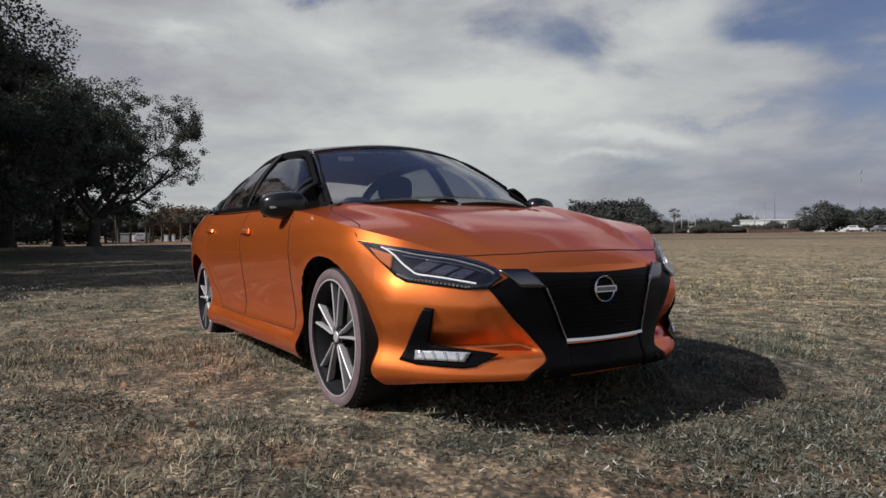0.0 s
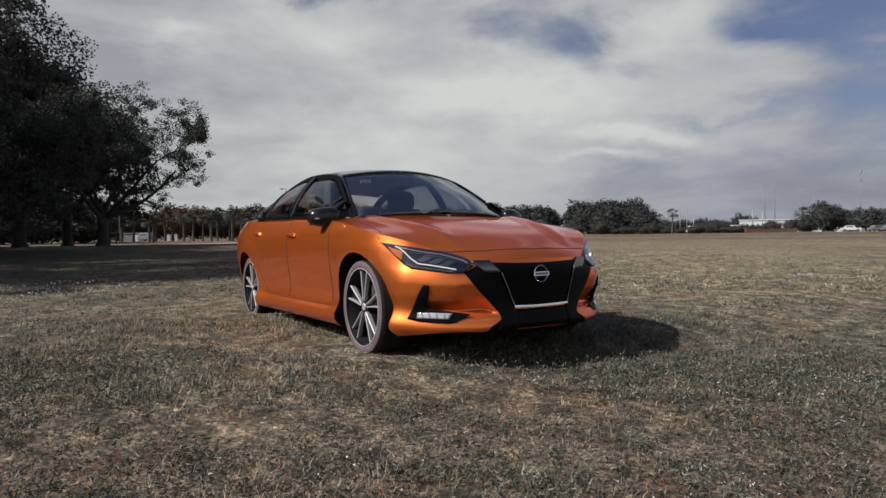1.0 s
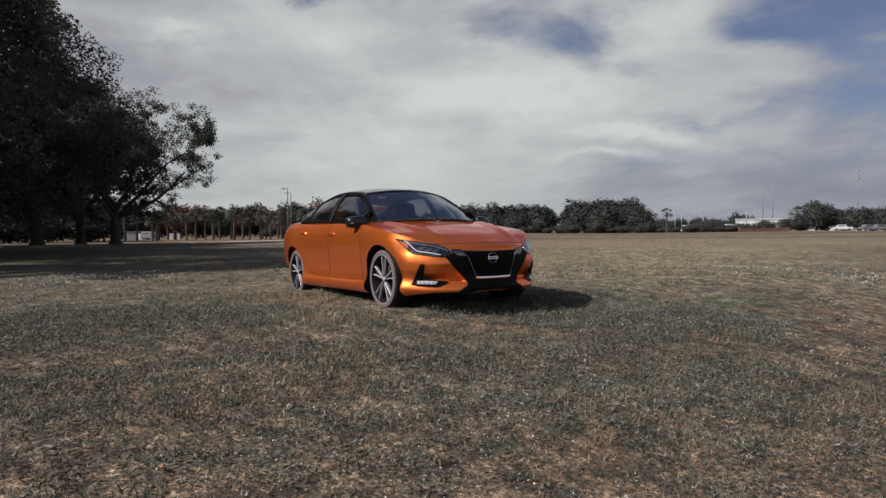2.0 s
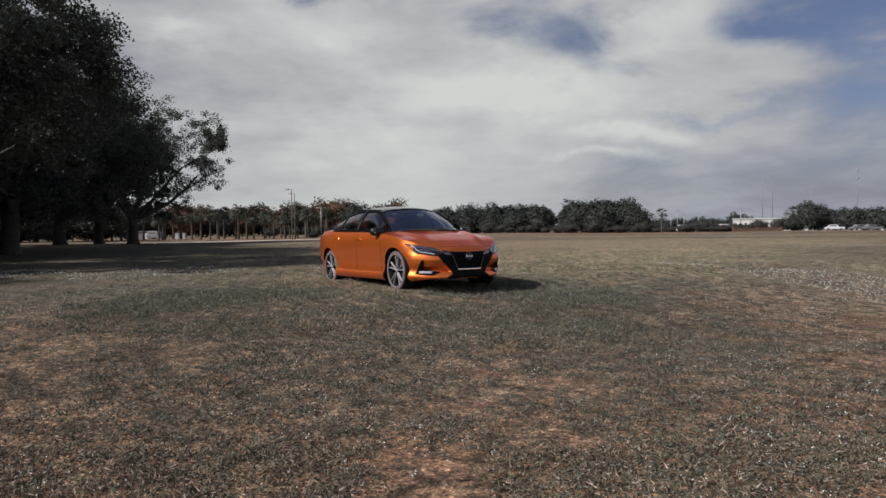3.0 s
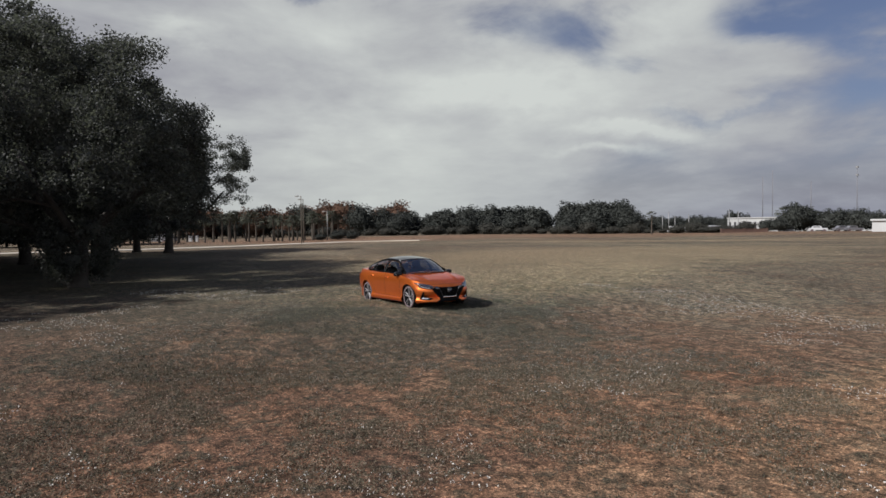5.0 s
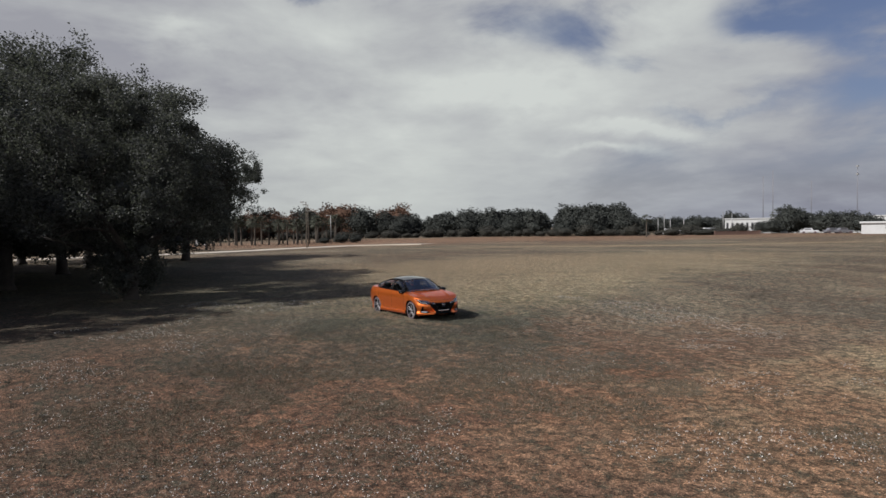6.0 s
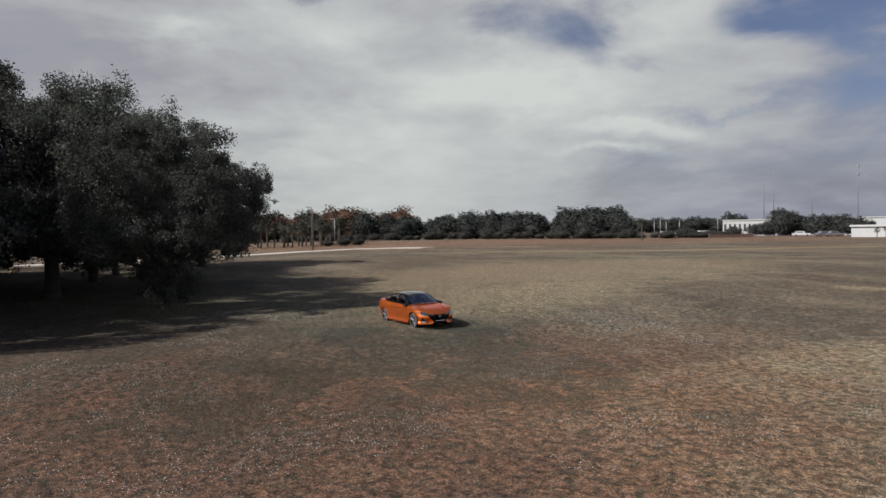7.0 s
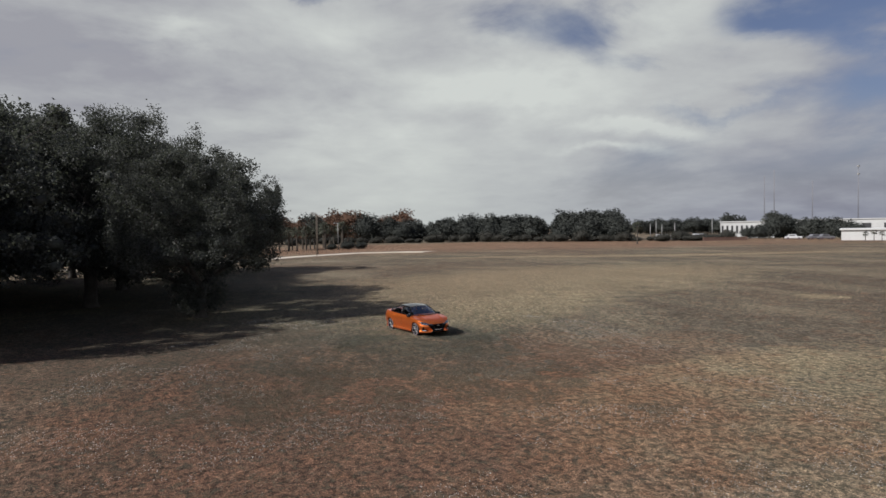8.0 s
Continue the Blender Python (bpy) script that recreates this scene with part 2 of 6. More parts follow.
    far = ramp(tex(0.035, 4, 0.6, (1.0, 0.7, 0)), [(0.40, zero), (0.62, one)])
    base = mix(far, base, mix(0.22, base, RUST))
    clump = ramp(tex(4.2, 5, 0.68), [(0.40, (0.44, 0.48, 0.48)), (0.50, (1.0, 1.0, 1.0)), (0.60, (1.55, 1.51, 1.45))])
    base = mix(1.0, base, clump, "MULTIPLY")
    spot = ramp(tex(1.5, 5, 0.6), [(0.575, zero), (0.615, one)])
    base = mix(spot, base, mix(0.5, base, BARE))
    # greener grass under the oaks, with their shade darkened into its colour
    base = mix(strip_mask(n, l, geo, tex(0.4, 5, 0.6), *GREEN_SHADE_STRIP), base, mix(0.55, base, SHADE_GREEN))
    # dark green tufts, a foot or so across
    tuft = ramp(tex(2.7, 5, 0.66), [(0.53, zero), (0.60, one)])
    base = mix(tuft, base, mix(0.5, base, TUFT))
    fine = ramp(tex(16.0, 5, 0.7), [(0.32, (0.48, 0.49, 0.50)), (0.52, (1.0, 1.0, 1.0)), (0.70, (1.62, 1.6, 1.55))])
    base = mix(1.0, base, fine, "MULTIPLY")
    # single leaves and stalks of the mat, and the hollows between its tufts
    for cell, stops in ((22.0, [(0.0, (0.62, 0.64, 0.64)), (0.5, (1.0, 1.0, 1.0)), (1.0, (1.36, 1.34, 1.30))]),
                        (64.0, [(0.0, (0.36, 0.38, 0.38)), (0.35, (0.78, 0.80, 0.80)), (0.72, (1.22, 1.20, 1.18)), (0.92, (1.65, 1.62, 1.58)), (1.0, (2.4, 2.4, 2.35))])):
        bits = n.new("ShaderNodeTexVoronoi")
        bits.inputs["Scale"].default_value = cell
        l.new(geo.outputs["Position"], bits.inputs["Vector"])
        lone = n.new("ShaderNodeSeparateColor")
        l.new(bits.outputs["Color"], lone.inputs[0])
        if not blades:
            base = mix(1.0, base, ramp(lone.outputs[0], stops), "MULTIPLY")
    if blades:
        # some blades are grey-green whatever grows round them
        again = n.new("ShaderNodeMath")
        again.operation = "MULTIPLY"
        again.inputs[1].default_value = 17.3
        l.new(geo.outputs["Random Per Island"], again.inputs[0])
        fract = n.new("ShaderNodeMath")
        fract.operation = "FRACT"
        l.new(again.outputs[0], fract.inputs[0])
        base = mix(ramp(fract.outputs[0], [(0.50, zero), (0.60, one)]), base, mix(0.7, base, BLADE_GREEN))
        base = mix(1.0, base, ramp(geo.outputs["Random Per Island"], [(0.0, (0.5, 0.6, 0.52)), (0.45, (1.0, 1.05, 1.0)), (0.80, (1.45, 1.45, 1.38)), (1.0, (2.3, 2.25, 2.15))]), "MULTIPLY")
    if not blades:
        # dark thatch and soil show between the blades round the car
        base = mix(strip_mask(n, l, geo, tex(1.2, 5, 0.6), *THATCH), base, mix(0.3, base, SOIL))
    l.new(base, p.inputs["Base Color"])
    if not blades:
        b = n.new("ShaderNodeBump")
        b.inputs["Strength"].default_value, b.inputs["Distance"].default_value = 0.8, 0.02
        l.new(lone.outputs[1], b.inputs["Height"])
        b2 = n.new("ShaderNodeBump")
        b2.inputs["Strength"].default_value, b2.inputs["Distance"].default_value = 0.15, 0.05
        l.new(tex(3.4, 5, 0.6), b2.inputs["Height"])
        l.new(b.outputs[0], b2.inputs["Normal"])
        l.new(b2.outputs[0], p.inputs["Normal"])
    return m


GREEN, OLIVE, TAN, STRAW = (0.046, 0.058, 0.043), (0.082, 0.090, 0.070), (0.122, 0.117, 0.096), (0.190, 0.178, 0.148)
BROWN_DARK, BROWN, BUFF = (0.064, 0.058, 0.045), (0.108, 0.093, 0.072), (0.150, 0.124, 0.094)
WORN = (0.32, 0.262, 0.172)
SHADE_GREEN = (0.044, 0.050, 0.039)
FAR_RUST, VIGNETTE_RUST = (0.225, 0.128, 0.085), (0.070, 0.044, 0.036)
RUST, PALE = (0.168, 0.084, 0.050), (0.275, 0.235, 0.17)
DULL_BUFF = (0.215, 0.178, 0.118)
BARE, TUFT = (0.165, 0.090, 0.055), (0.052, 0.057, 0.043)
SOIL, BLADE_GREEN = (0.045, 0.038, 0.033), (0.100, 0.108, 0.082)
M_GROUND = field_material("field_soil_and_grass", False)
M_BLADE = field_material("grass_blade", True)
M_FLOWER = material("white_blossom", (0.56, 0.55, 0.52), 0.8, rand=0.4, vary=0.1)
M_WEED = material("broad_weed_leaf", (0.080, 0.094, 0.076), 0.7, vary=0.3, scale=2, rand=0.6, spec=0.2)


def matted(name, warm):
    """Small weed leaves and stalks: dark and grey green, tan, straw and a few white, mixed leaf by leaf."""
    m = material(name, warm, 0.8, vary=0.3, scale=1.2, spec=0.1)
    n, l = m.node_tree.nodes, m.node_tree.links
    p = n["Principled BSDF"]
    tone = p.inputs["Base Color"].links[0].from_socket
    geo, r, mul = n.new("ShaderNodeNewGeometry"), n.new("ShaderNodeValToRGB"), n.new("ShaderNodeVectorMath")
    e = r.color_ramp.elements
    stops = [(0.0, (0.044, 0.053, 0.041)), (0.33, (0.076, 0.087, 0.067)), (0.58, (0.112, 0.107, 0.085)), (0.80, (0.165, 0.155, 0.130)), (0.955, (0.22, 0.21, 0.185)), (1.0, (0.36, 0.35, 0.33))]
    while len(e) < len(stops):
        e.new(0.5)
    for k, (at, c) in enumerate(stops):
        e[k].position, e[k].color = at, (*c, 1)
    l.new(geo.outputs["Random Per Island"], r.inputs[0])
    mul.operation = "MULTIPLY"
    l.new(r.outputs[0], mul.inputs[0]), l.new(tone, mul.inputs[1])
    l.new(mul.outputs[0], p.inputs["Base Color"])
    return m


M_CLUMP = matted("matted_weed", (1, 1, 1))
M_CLUMP_DRY = matted("matted_dry_weed", (1.30, 1.09, 0.98))
M_CLUMP_DARK = matted("matted_dark_weed", (0.70, 0.74, 0.74))
M_LITTER = material("fallen_leaf", (0.24, 0.115, 0.065), 0.8, vary=0.2, scale=3, rand=0.5)
M_BARK = material("oak_bark", (0.050, 0.044, 0.040), 0.95, vary=0.45, scale=3, bump=0.9, bump_scale=18)
M_LEAF = leafy(material("oak_leaf", (0.076, 0.081, 0.076), 0.6, vary=0.3, scale=0.5, rand=0.45, spec=0.2), 0.42)
M_LEAF_FAR = material("far_leaf", (0.056, 0.061, 0.056), 0.85, vary=0.25, scale=0.15, rand=0.22, spec=0.05)
M_LEAF_RUST = material("russet_leaf", (0.128, 0.078, 0.056), 0.85, vary=0.25, scale=0.15, rand=0.22, spec=0.05)
M_LEAF_BRUSH = material("grey_brush", (0.052, 0.052, 0.044), 0.8, vary=0.35, scale=0.6, rand=0.5, spec=0.2)
M_PALM = material("palm_frond", (0.050, 0.056, 0.036), 0.7, vary=0.3, scale=2, rand=0.4)
M_PALM_TRUNK = material("palm_trunk", (0.085, 0.073, 0.06), 0.95, vary=0.35, scale=4, bump=0.6, bump_scale=20)
M_PATH = material("pale_concrete", (0.48, 0.43, 0.36), 0.9, vary=0.2, scale=0.6, bump=0.3, bump_scale=30)
M_WHITE_WALL = material("white_painted_block", (0.52, 0.53, 0.53), 0.8, vary=0.08, scale=0.4, bump=0.1, bump_scale=4)
M_DARK_OPENING = material("dark_opening", (0.05, 0.05, 0.055), 0.5, vary=0.2, scale=0.5)
M_GALV = material("galvanised_steel", (0.30, 0.30, 0.30), 0.5, 0.6, vary=0.12, scale=3)
M_POLE = material("weathered_wood_pole", (0.12, 0.10, 0.08), 0.9, vary=0.3, scale=5, bump=0.3, bump_scale=25)
M_MAST = material("mast_grey_paint", (0.26, 0.26, 0.28), 0.6, 0.3, vary=0.1, scale=0.2)
M_LAMP_HEAD = material("lamp_housing_grey", (0.30, 0.30, 0.30), 0.5, 0.3, vary=0.1)
M_LAMP_GLASS = material("lamp_lens", (0.75, 0.75, 0.72), 0.25, vary=0.05)
M_RUSTY_WALL = material("reddish_block_wall", (0.13, 0.08, 0.064), 0.9, vary=0.25, scale=0.3, bump=0.3, bump_scale=6)
M_WHITE_PAINT = material("white_vehicle_paint", (0.55, 0.56, 0.58), 0.35, coat=0.4, vary=0.05)
M_GREY_PAINT = material("silver_vehicle_paint", (0.20, 0.20, 0.22), 0.35, 0.3, coat=0.5, vary=0.05)
M_SHEET = material("grey_sheet_metal", (0.17, 0.18, 0.19), 0.5, 0.2, vary=0.2, scale=1)


def car_paint():
    """Orange metallic: a warm flake under a clear coat, with a faint orange peel."""
    m = bpy.data.materials.new("orange_metallic_paint")
    m.use_nodes = True
    nt = m.node_tree
    n, l = nt.nodes, nt.links
    p = n["Principled BSDF"]
    co = n.new("ShaderNodeTexCoord")
    flake = n.new("ShaderNodeTexVoronoi")
    flake.inputs["Scale"].default_value = 900
    l.new(co.outputs["Object"], flake.inputs["Vector"])
    r = n.new("ShaderNodeValToRGB")
    r.color_ramp.elements[0].color, r.color_ramp.elements[1].color = (*PAINT_DEEP, 1), (*PAINT_LIGHT, 1)
    l.new(flake.outputs["Color"], r.inputs[0])
    dust = n.new("ShaderNodeTexNoise")
    dust.inputs["Scale"].default_value, dust.inputs["Detail"].default_value = 3.0, 6
    l.new(co.outputs["Object"], dust.inputs["Vector"])
    rr = n.new("ShaderNodeMapRange")
    rr.inputs["To Min"].default_value, rr.inputs["To Max"].default_value = 0.30, 0.36
    l.new(dust.outputs[0], rr.inputs["Value"])
    l.new(rr.outputs[0], p.inputs["Roughness"])
    l.new(r.outputs[0], p.inputs["Base Color"])
    p.inputs["Metallic"].default_value = 0.80
    p.inputs["Specular Tint"].default_value = (0.95, 0.14, 0.34, 1)
    p.inputs["Coat Weight"].default_value, p.inputs["Coat Roughness"].default_value = 0.80, 0.04
    return m


PAINT_DEEP, PAINT_LIGHT = (0.74, 0.166, 0.030), (0.96, 0.246, 0.054)
M_PAINT = car_paint()
M_BLACK_GLOSS = material("gloss_black_paint", (0.010, 0.010, 0.012), 0.22, coat=0.25, vary=0.1, spec=0.3)
M_TRIM = material("black_trim", (0.004, 0.004, 0.005), 0.34, vary=0.1, spec=0.07)
M_PILLAR = material("matt_black_pillar", (0.005, 0.005, 0.006), 0.75, vary=0.1, spec=0.05)
M_ROOF = material("black_roof_paint", (0.006, 0.006, 0.009), 0.16, coat=0.5, vary=0.1, spec=0.5)
M_BLACK_PLASTIC = material("black_plastic", (0.014, 0.014, 0.015), 0.5, spec=0.25, vary=0.2, scale=20, bump=0.05, bump_scale=300)
M_RUBBER = material("dusty_tyre_rubber", (0.120, 0.085, 0.092), 0.9, vary=0.35, scale=12, bump=0.15, bump_scale=120)
# black rubber, darkened further to stand in for the wheel arch's shade
M_TREAD = material("black_rubber", (0.013, 0.012, 0.012), 0.9, vary=0.3, scale=14, bump=0.15, bump_scale=120, spec=0.2)
M_CHROME = material("chrome", (0.75, 0.75, 0.76), 0.12, 1.0, vary=0.03)
M_DARK_CHROME = material("smoked_chrome", (0.20, 0.20, 0.22), 0.18, 1.0, vary=0.05)
M_ALLOY = material("machined_alloy", (0.40, 0.385, 0.40), 0.5, 0.35, vary=0.06, scale=30)
M_ALLOY_DARK = material("dark_alloy_paint", (0.012, 0.012, 0.014), 0.5, 0.0, vary=0.1, spec=0.15)
M_DISC = material("brake_steel", (0.25, 0.24, 0.23), 0.4, 0.9, vary=0.15)
M_LINING = material("grey_headliner", (0.62, 0.58, 0.61), 0.95, vary=0.1, scale=20, bump=0.1, bump_scale=300)
M_SEAT = material("charcoal_seat_cloth", (0.035, 0.033, 0.035), 0.85, vary=0.2, scale=30, bump=0.2, bump_scale=200)
M_AMBER = material("amber_reflector", (0.65, 0.17, 0.03), 0.25, vary=0.15, scale=60, coat=0.6)
M_LENS_DARK = material("smoked_lamp_reflector", (0.16, 0.16, 0.175), 0.25, 0.7, vary=0.2, scale=40)
M_RED_LENS = material("red_tail_lens", (0.25, 0.01, 0.01), 0.15, coat=1.0)


def glass(name, tint, gloss=0.02, film=0.06):
    """A pane: clear and tinted, with a mirror film that grows towards grazing angles."""
    m = bpy.data.materials.new(name)
    m.use_nodes = True
    nt = m.node_tree
    n, l = nt.nodes, nt.links
    n.remove(n["Principled BSDF"])
    tr, gl, lw, mx = n.new("ShaderNodeBsdfTransparent"), n.new("ShaderNodeBsdfGlossy"), n.new("ShaderNodeLayerWeight"), n.new("ShaderNodeMixShader")
    tr.inputs[0].default_value = (*tint, 1)
    gl.inputs["Roughness"].default_value = gloss
    pw, ma = n.new("ShaderNodeMath"), n.new("ShaderNodeMath")
    pw.operation, ma.operation = "POWER", "MULTIPLY_ADD"
    pw.inputs[1].default_value = 3.6
    ma.inputs[1].default_value, ma.inputs[2].default_value = 0.9, film
    l.new(lw.outputs["Facing"], pw.inputs[0]), l.new(pw.outputs[0], ma.inputs[0]), l.new(ma.outputs[0], mx.inputs[0])
    l.new(tr.outputs[0], mx.inputs[1]), l.new(gl.outputs[0], mx.inputs[2])
    l.new(mx.outputs[0], n["Material Output"].inputs[0])
    return m


M_WINDSCREEN = glass("windscreen_glass", (0.95, 0.96, 0.96), film=0.14)
M_SIDE_GLASS = glass("tinted_side_glass", (0.62, 0.63, 0.64), film=0.05)
M_REAR_GLASS = glass("rear_window_glass", (0.94, 0.95, 0.95), film=0.05)
M_LAMP_COVER = glass("clear_lamp_cover", (0.85, 0.85, 0.86))
# ---- mesh helpers ----
def mesh_object(name, verts, faces, mat, smooth=False, parent=None, label=""):
    me = bpy.data.meshes.new(name)
    me.from_pydata([tuple(v) for v in verts], [], faces)
    me.materials.append(mat)
    if smooth:
        me.polygons.foreach_set("use_smooth", [True] * len(me.polygons))
    me.update()
    ob = new(name, me)
    if parent is not None:
        ob.parent = parent
    if label:
        ob["label"] = label
    return ob


def part(name, bm, mat, parent, label="", smooth=True):
    """Links a bmesh as one mesh object under a thing or under a part."""
    me = bpy.data.meshes.new(name)
    bm.normal_update()
    bm.to_mesh(me)
    bm.free()
    me.materials.append(mat)
    if smooth:
        me.polygons.foreach_set("use_smooth", [True] * len(me.polygons))
        me.set_sharp_from_angle(angle=radians(40))
    ob = new(name, me)
    if parent is not None:
        ob.parent = parent
    if label:
        ob["label"] = label
    return ob


def blades_mesh(name, base, tips, side, mat, bend=None):
    """Many tapered blades: base (n,3), tips (n,3), side (n,3) half widths; bent at the given places, or straight."""
    k = len(base)
    if bend is None:
        rows, tri = (base - side, base + side, tips), [0, 1, 2]
    else:
        rows, tri = (base - side, base + side, bend - side * 0.75, bend + side * 0.75, tips), [0, 1, 3, 0, 3, 2, 2, 3, 4]
    v = np.stack(rows, 1).reshape(-1, 3).astype(np.float32)
    index = (np.arange(k, dtype=np.int32)[:, None] * len(rows) + tri).reshape(-1)
    me = bpy.data.meshes.new(name)
    me.vertices.add(len(v))
    me.vertices.foreach_set("co", v.reshape(-1))
    me.loops.add(len(index))
    me.loops.foreach_set("vertex_index", index)
    me.polygons.add(len(index) // 3)
    me.polygons.foreach_set("loop_start", np.arange(0, len(index), 3, dtype=np.int32))
    me.update()
    me.validate()
    me.materials.append(mat)
    return me


def ball_template():
    bm = bmesh.new()
    bmesh.ops.create_icosphere(bm, subdivisions=1, radius=1.0)
    v = np.array([tuple(p.co) for p in bm.verts])
    f = np.array([[q.index for q in p.verts] for p in bm.faces])
    bm.free()
    return v, f


BALL = ball_template()


def leaves_mesh(name, centre, rng, size, mat, droop=0.0, lumps=None, slim=0.3, corners=4):
    """Many small leaf-shaped kites round the given places; lumps (places, radii) add the close inner foliage, one uneven lump a clump."""
    k = len(centre)
    d = rng.normal(size=(k, 3))
    d[:, 2] = d[:, 2] * 0.7 - droop
    d /= np.linalg.norm(d, axis=1)[:, None]
    e = np.cross(d, rng.normal(size=(k, 3)))
    e /= np.linalg.norm(e, axis=1)[:, None]
    s = (size * rng.uniform(0.6, 1.4, k))[:, None]
    if corners == 4:
        rows = [centre, centre + d * s * 0.5 + e * s * slim, centre + d * s, centre + d * s * 0.5 - e * s * slim]
    else:
        rows = [centre - e * s * slim, centre + e * s * slim, centre + d * s]
    v = np.stack(rows, 1).reshape(-1, 3)
    index, start = np.arange(k * corners), np.arange(0, k * corners, corners)
    if lumps is not None:
        at, rad = lumps
        m, bv, bf = len(at), *BALL
        swell = np.asarray(rad)[:, None, None] * rng.uniform(0.7, 1.05, (m, len(bv), 1))
        lv = (np.asarray(at)[:, None, :] + bv[None] * swell).reshape(-1, 3)
        li = (bf[None] + (len(v) + len(bv) * np.arange(m))[:, None, None]).reshape(-1)
        start = np.concatenate([start, len(index) + np.arange(0, len(li), 3)])
        v, index = np.concatenate([v, lv]), np.concatenate([index, li])
    me = bpy.data.meshes.new(name)
    me.vertices.add(len(v))
    me.vertices.foreach_set("co", v.astype(np.float32).reshape(-1))
    me.loops.add(len(index))
    me.loops.foreach_set("vertex_index", index.astype(np.int32))
    me.polygons.add(len(start))
    me.polygons.foreach_set("loop_start", start.astype(np.int32))
    me.update()
    me.validate()
    me.materials.append(mat)
    return me


def tube_into(verts, faces, pts, radii, sides=6):
    """Adds a tapered tube along pts to the lists."""
    start = len(verts)
    for i, p in enumerate(pts):
        a, b = pts[max(i - 1, 0)], pts[min(i + 1, len(pts) - 1)]
        t = (Vector(b) - Vector(a)).normalized()
        u = t.cross(Vector((0.3, 0.1, 1)) if abs(t.z) < 0.9 else Vector((1, 0, 0))).normalized()
        w = t.cross(u)
        for j in range(sides):
            q = 2 * math.pi * j / sides
            verts.append(Vector(p) + (u * math.cos(q) + w * math.sin(q)) * radii[i])
    for i in range(len(pts) - 1):
        for j in range(sides):
            a, b = start + i * sides + j, start + i * sides + (j + 1) % sides
            faces.append((a, b, b + sides, a + sides))
    faces.append(tuple(start + j for j in range(sides))[::-1])
    faces.append(tuple(start + (len(pts) - 1) * sides + j for j in range(sides)))


def tube(name, pts, radii, mat, parent, sides=8, label=""):
    v, f = [], []
    tube_into(v, f, pts, radii if isinstance(radii, (list, tuple)) else [radii] * len(pts), sides)
    return mesh_object(name, v, f, mat, True, parent, label)


def box_bm(size, centre=(0, 0, 0), bevel=0.0):
    bm = bmesh.new()
    bmesh.ops.create_cube(bm, size=1)
    bmesh.ops.scale(bm, vec=size, verts=bm.verts)
    bmesh.ops.translate(bm, vec=centre, verts=bm.verts)
    if bevel:
        bmesh.ops.bevel(bm, geom=bm.edges[:], offset=bevel, segments=2, affect="EDGES")
    return bm


def ease(a, b, x):
    t = min(max((x - a) / (b - a), 0.0), 1.0)
    return t * t * (3 - 2 * t)


def terrain(x, y):
    """The height of the field: a low shelf under the car, a dip before it, falling away beyond the field."""
    z = 0.035 - 0.09 * ease(1.6, 2.4, x + 0.05 * y) - 0.27 * ease(2.4, 6.5, x + 0.05 * y)
    z += 0.03 * noise.noise((x * 0.25, y * 0.25, 0.0)) * (1 - math.exp(-(x * x + y * y) / 9.0))
    far = math.hypot(x, y)
    z += 0.35 * noise.noise((x * 0.018, y * 0.018, 3.0)) * ease(25, 90, far)
    z -= 0.55 * ease(-58, -95, x) * ease(80, 45, y)  # the ground by the path lies lower
    z -= 3.2 * ease(200, 260, far) * ease(60, 130, y)
    return z
# ---- the field: one sheet to the horizon ----
def build_ground():
    verts, faces = [], []
    rings = [0.0]
    step = 0.5
    while rings[-1] < 4200:
        rings.append(rings[-1] + step)
        step *= 1.055
    n = 144
    cx, cy = 6.0, -3.0
    for r in rings[1:]:
        for j in range(n):
            a = 2 * math.pi * j / n
            x, y = cx + r * math.cos(a), cy + r * math.sin(a)
            verts.append((x, y, terrain(x, y)))
    verts.append((cx, cy, terrain(cx, cy)))
    last = len(verts) - 1
    for j in range(n):
        faces.append((last, j, (j + 1) % n))
    for i in range(len(rings) - 2):
        for j in range(n):
            a, b = i * n + j, i * n + (j + 1) % n
            faces.append((a, a + n, b + n, b))
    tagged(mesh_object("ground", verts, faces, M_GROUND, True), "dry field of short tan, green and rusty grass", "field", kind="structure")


build_ground()


def terrain_many(x, y):
    return np.array([terrain(a, b) for a, b in zip(x, y)])


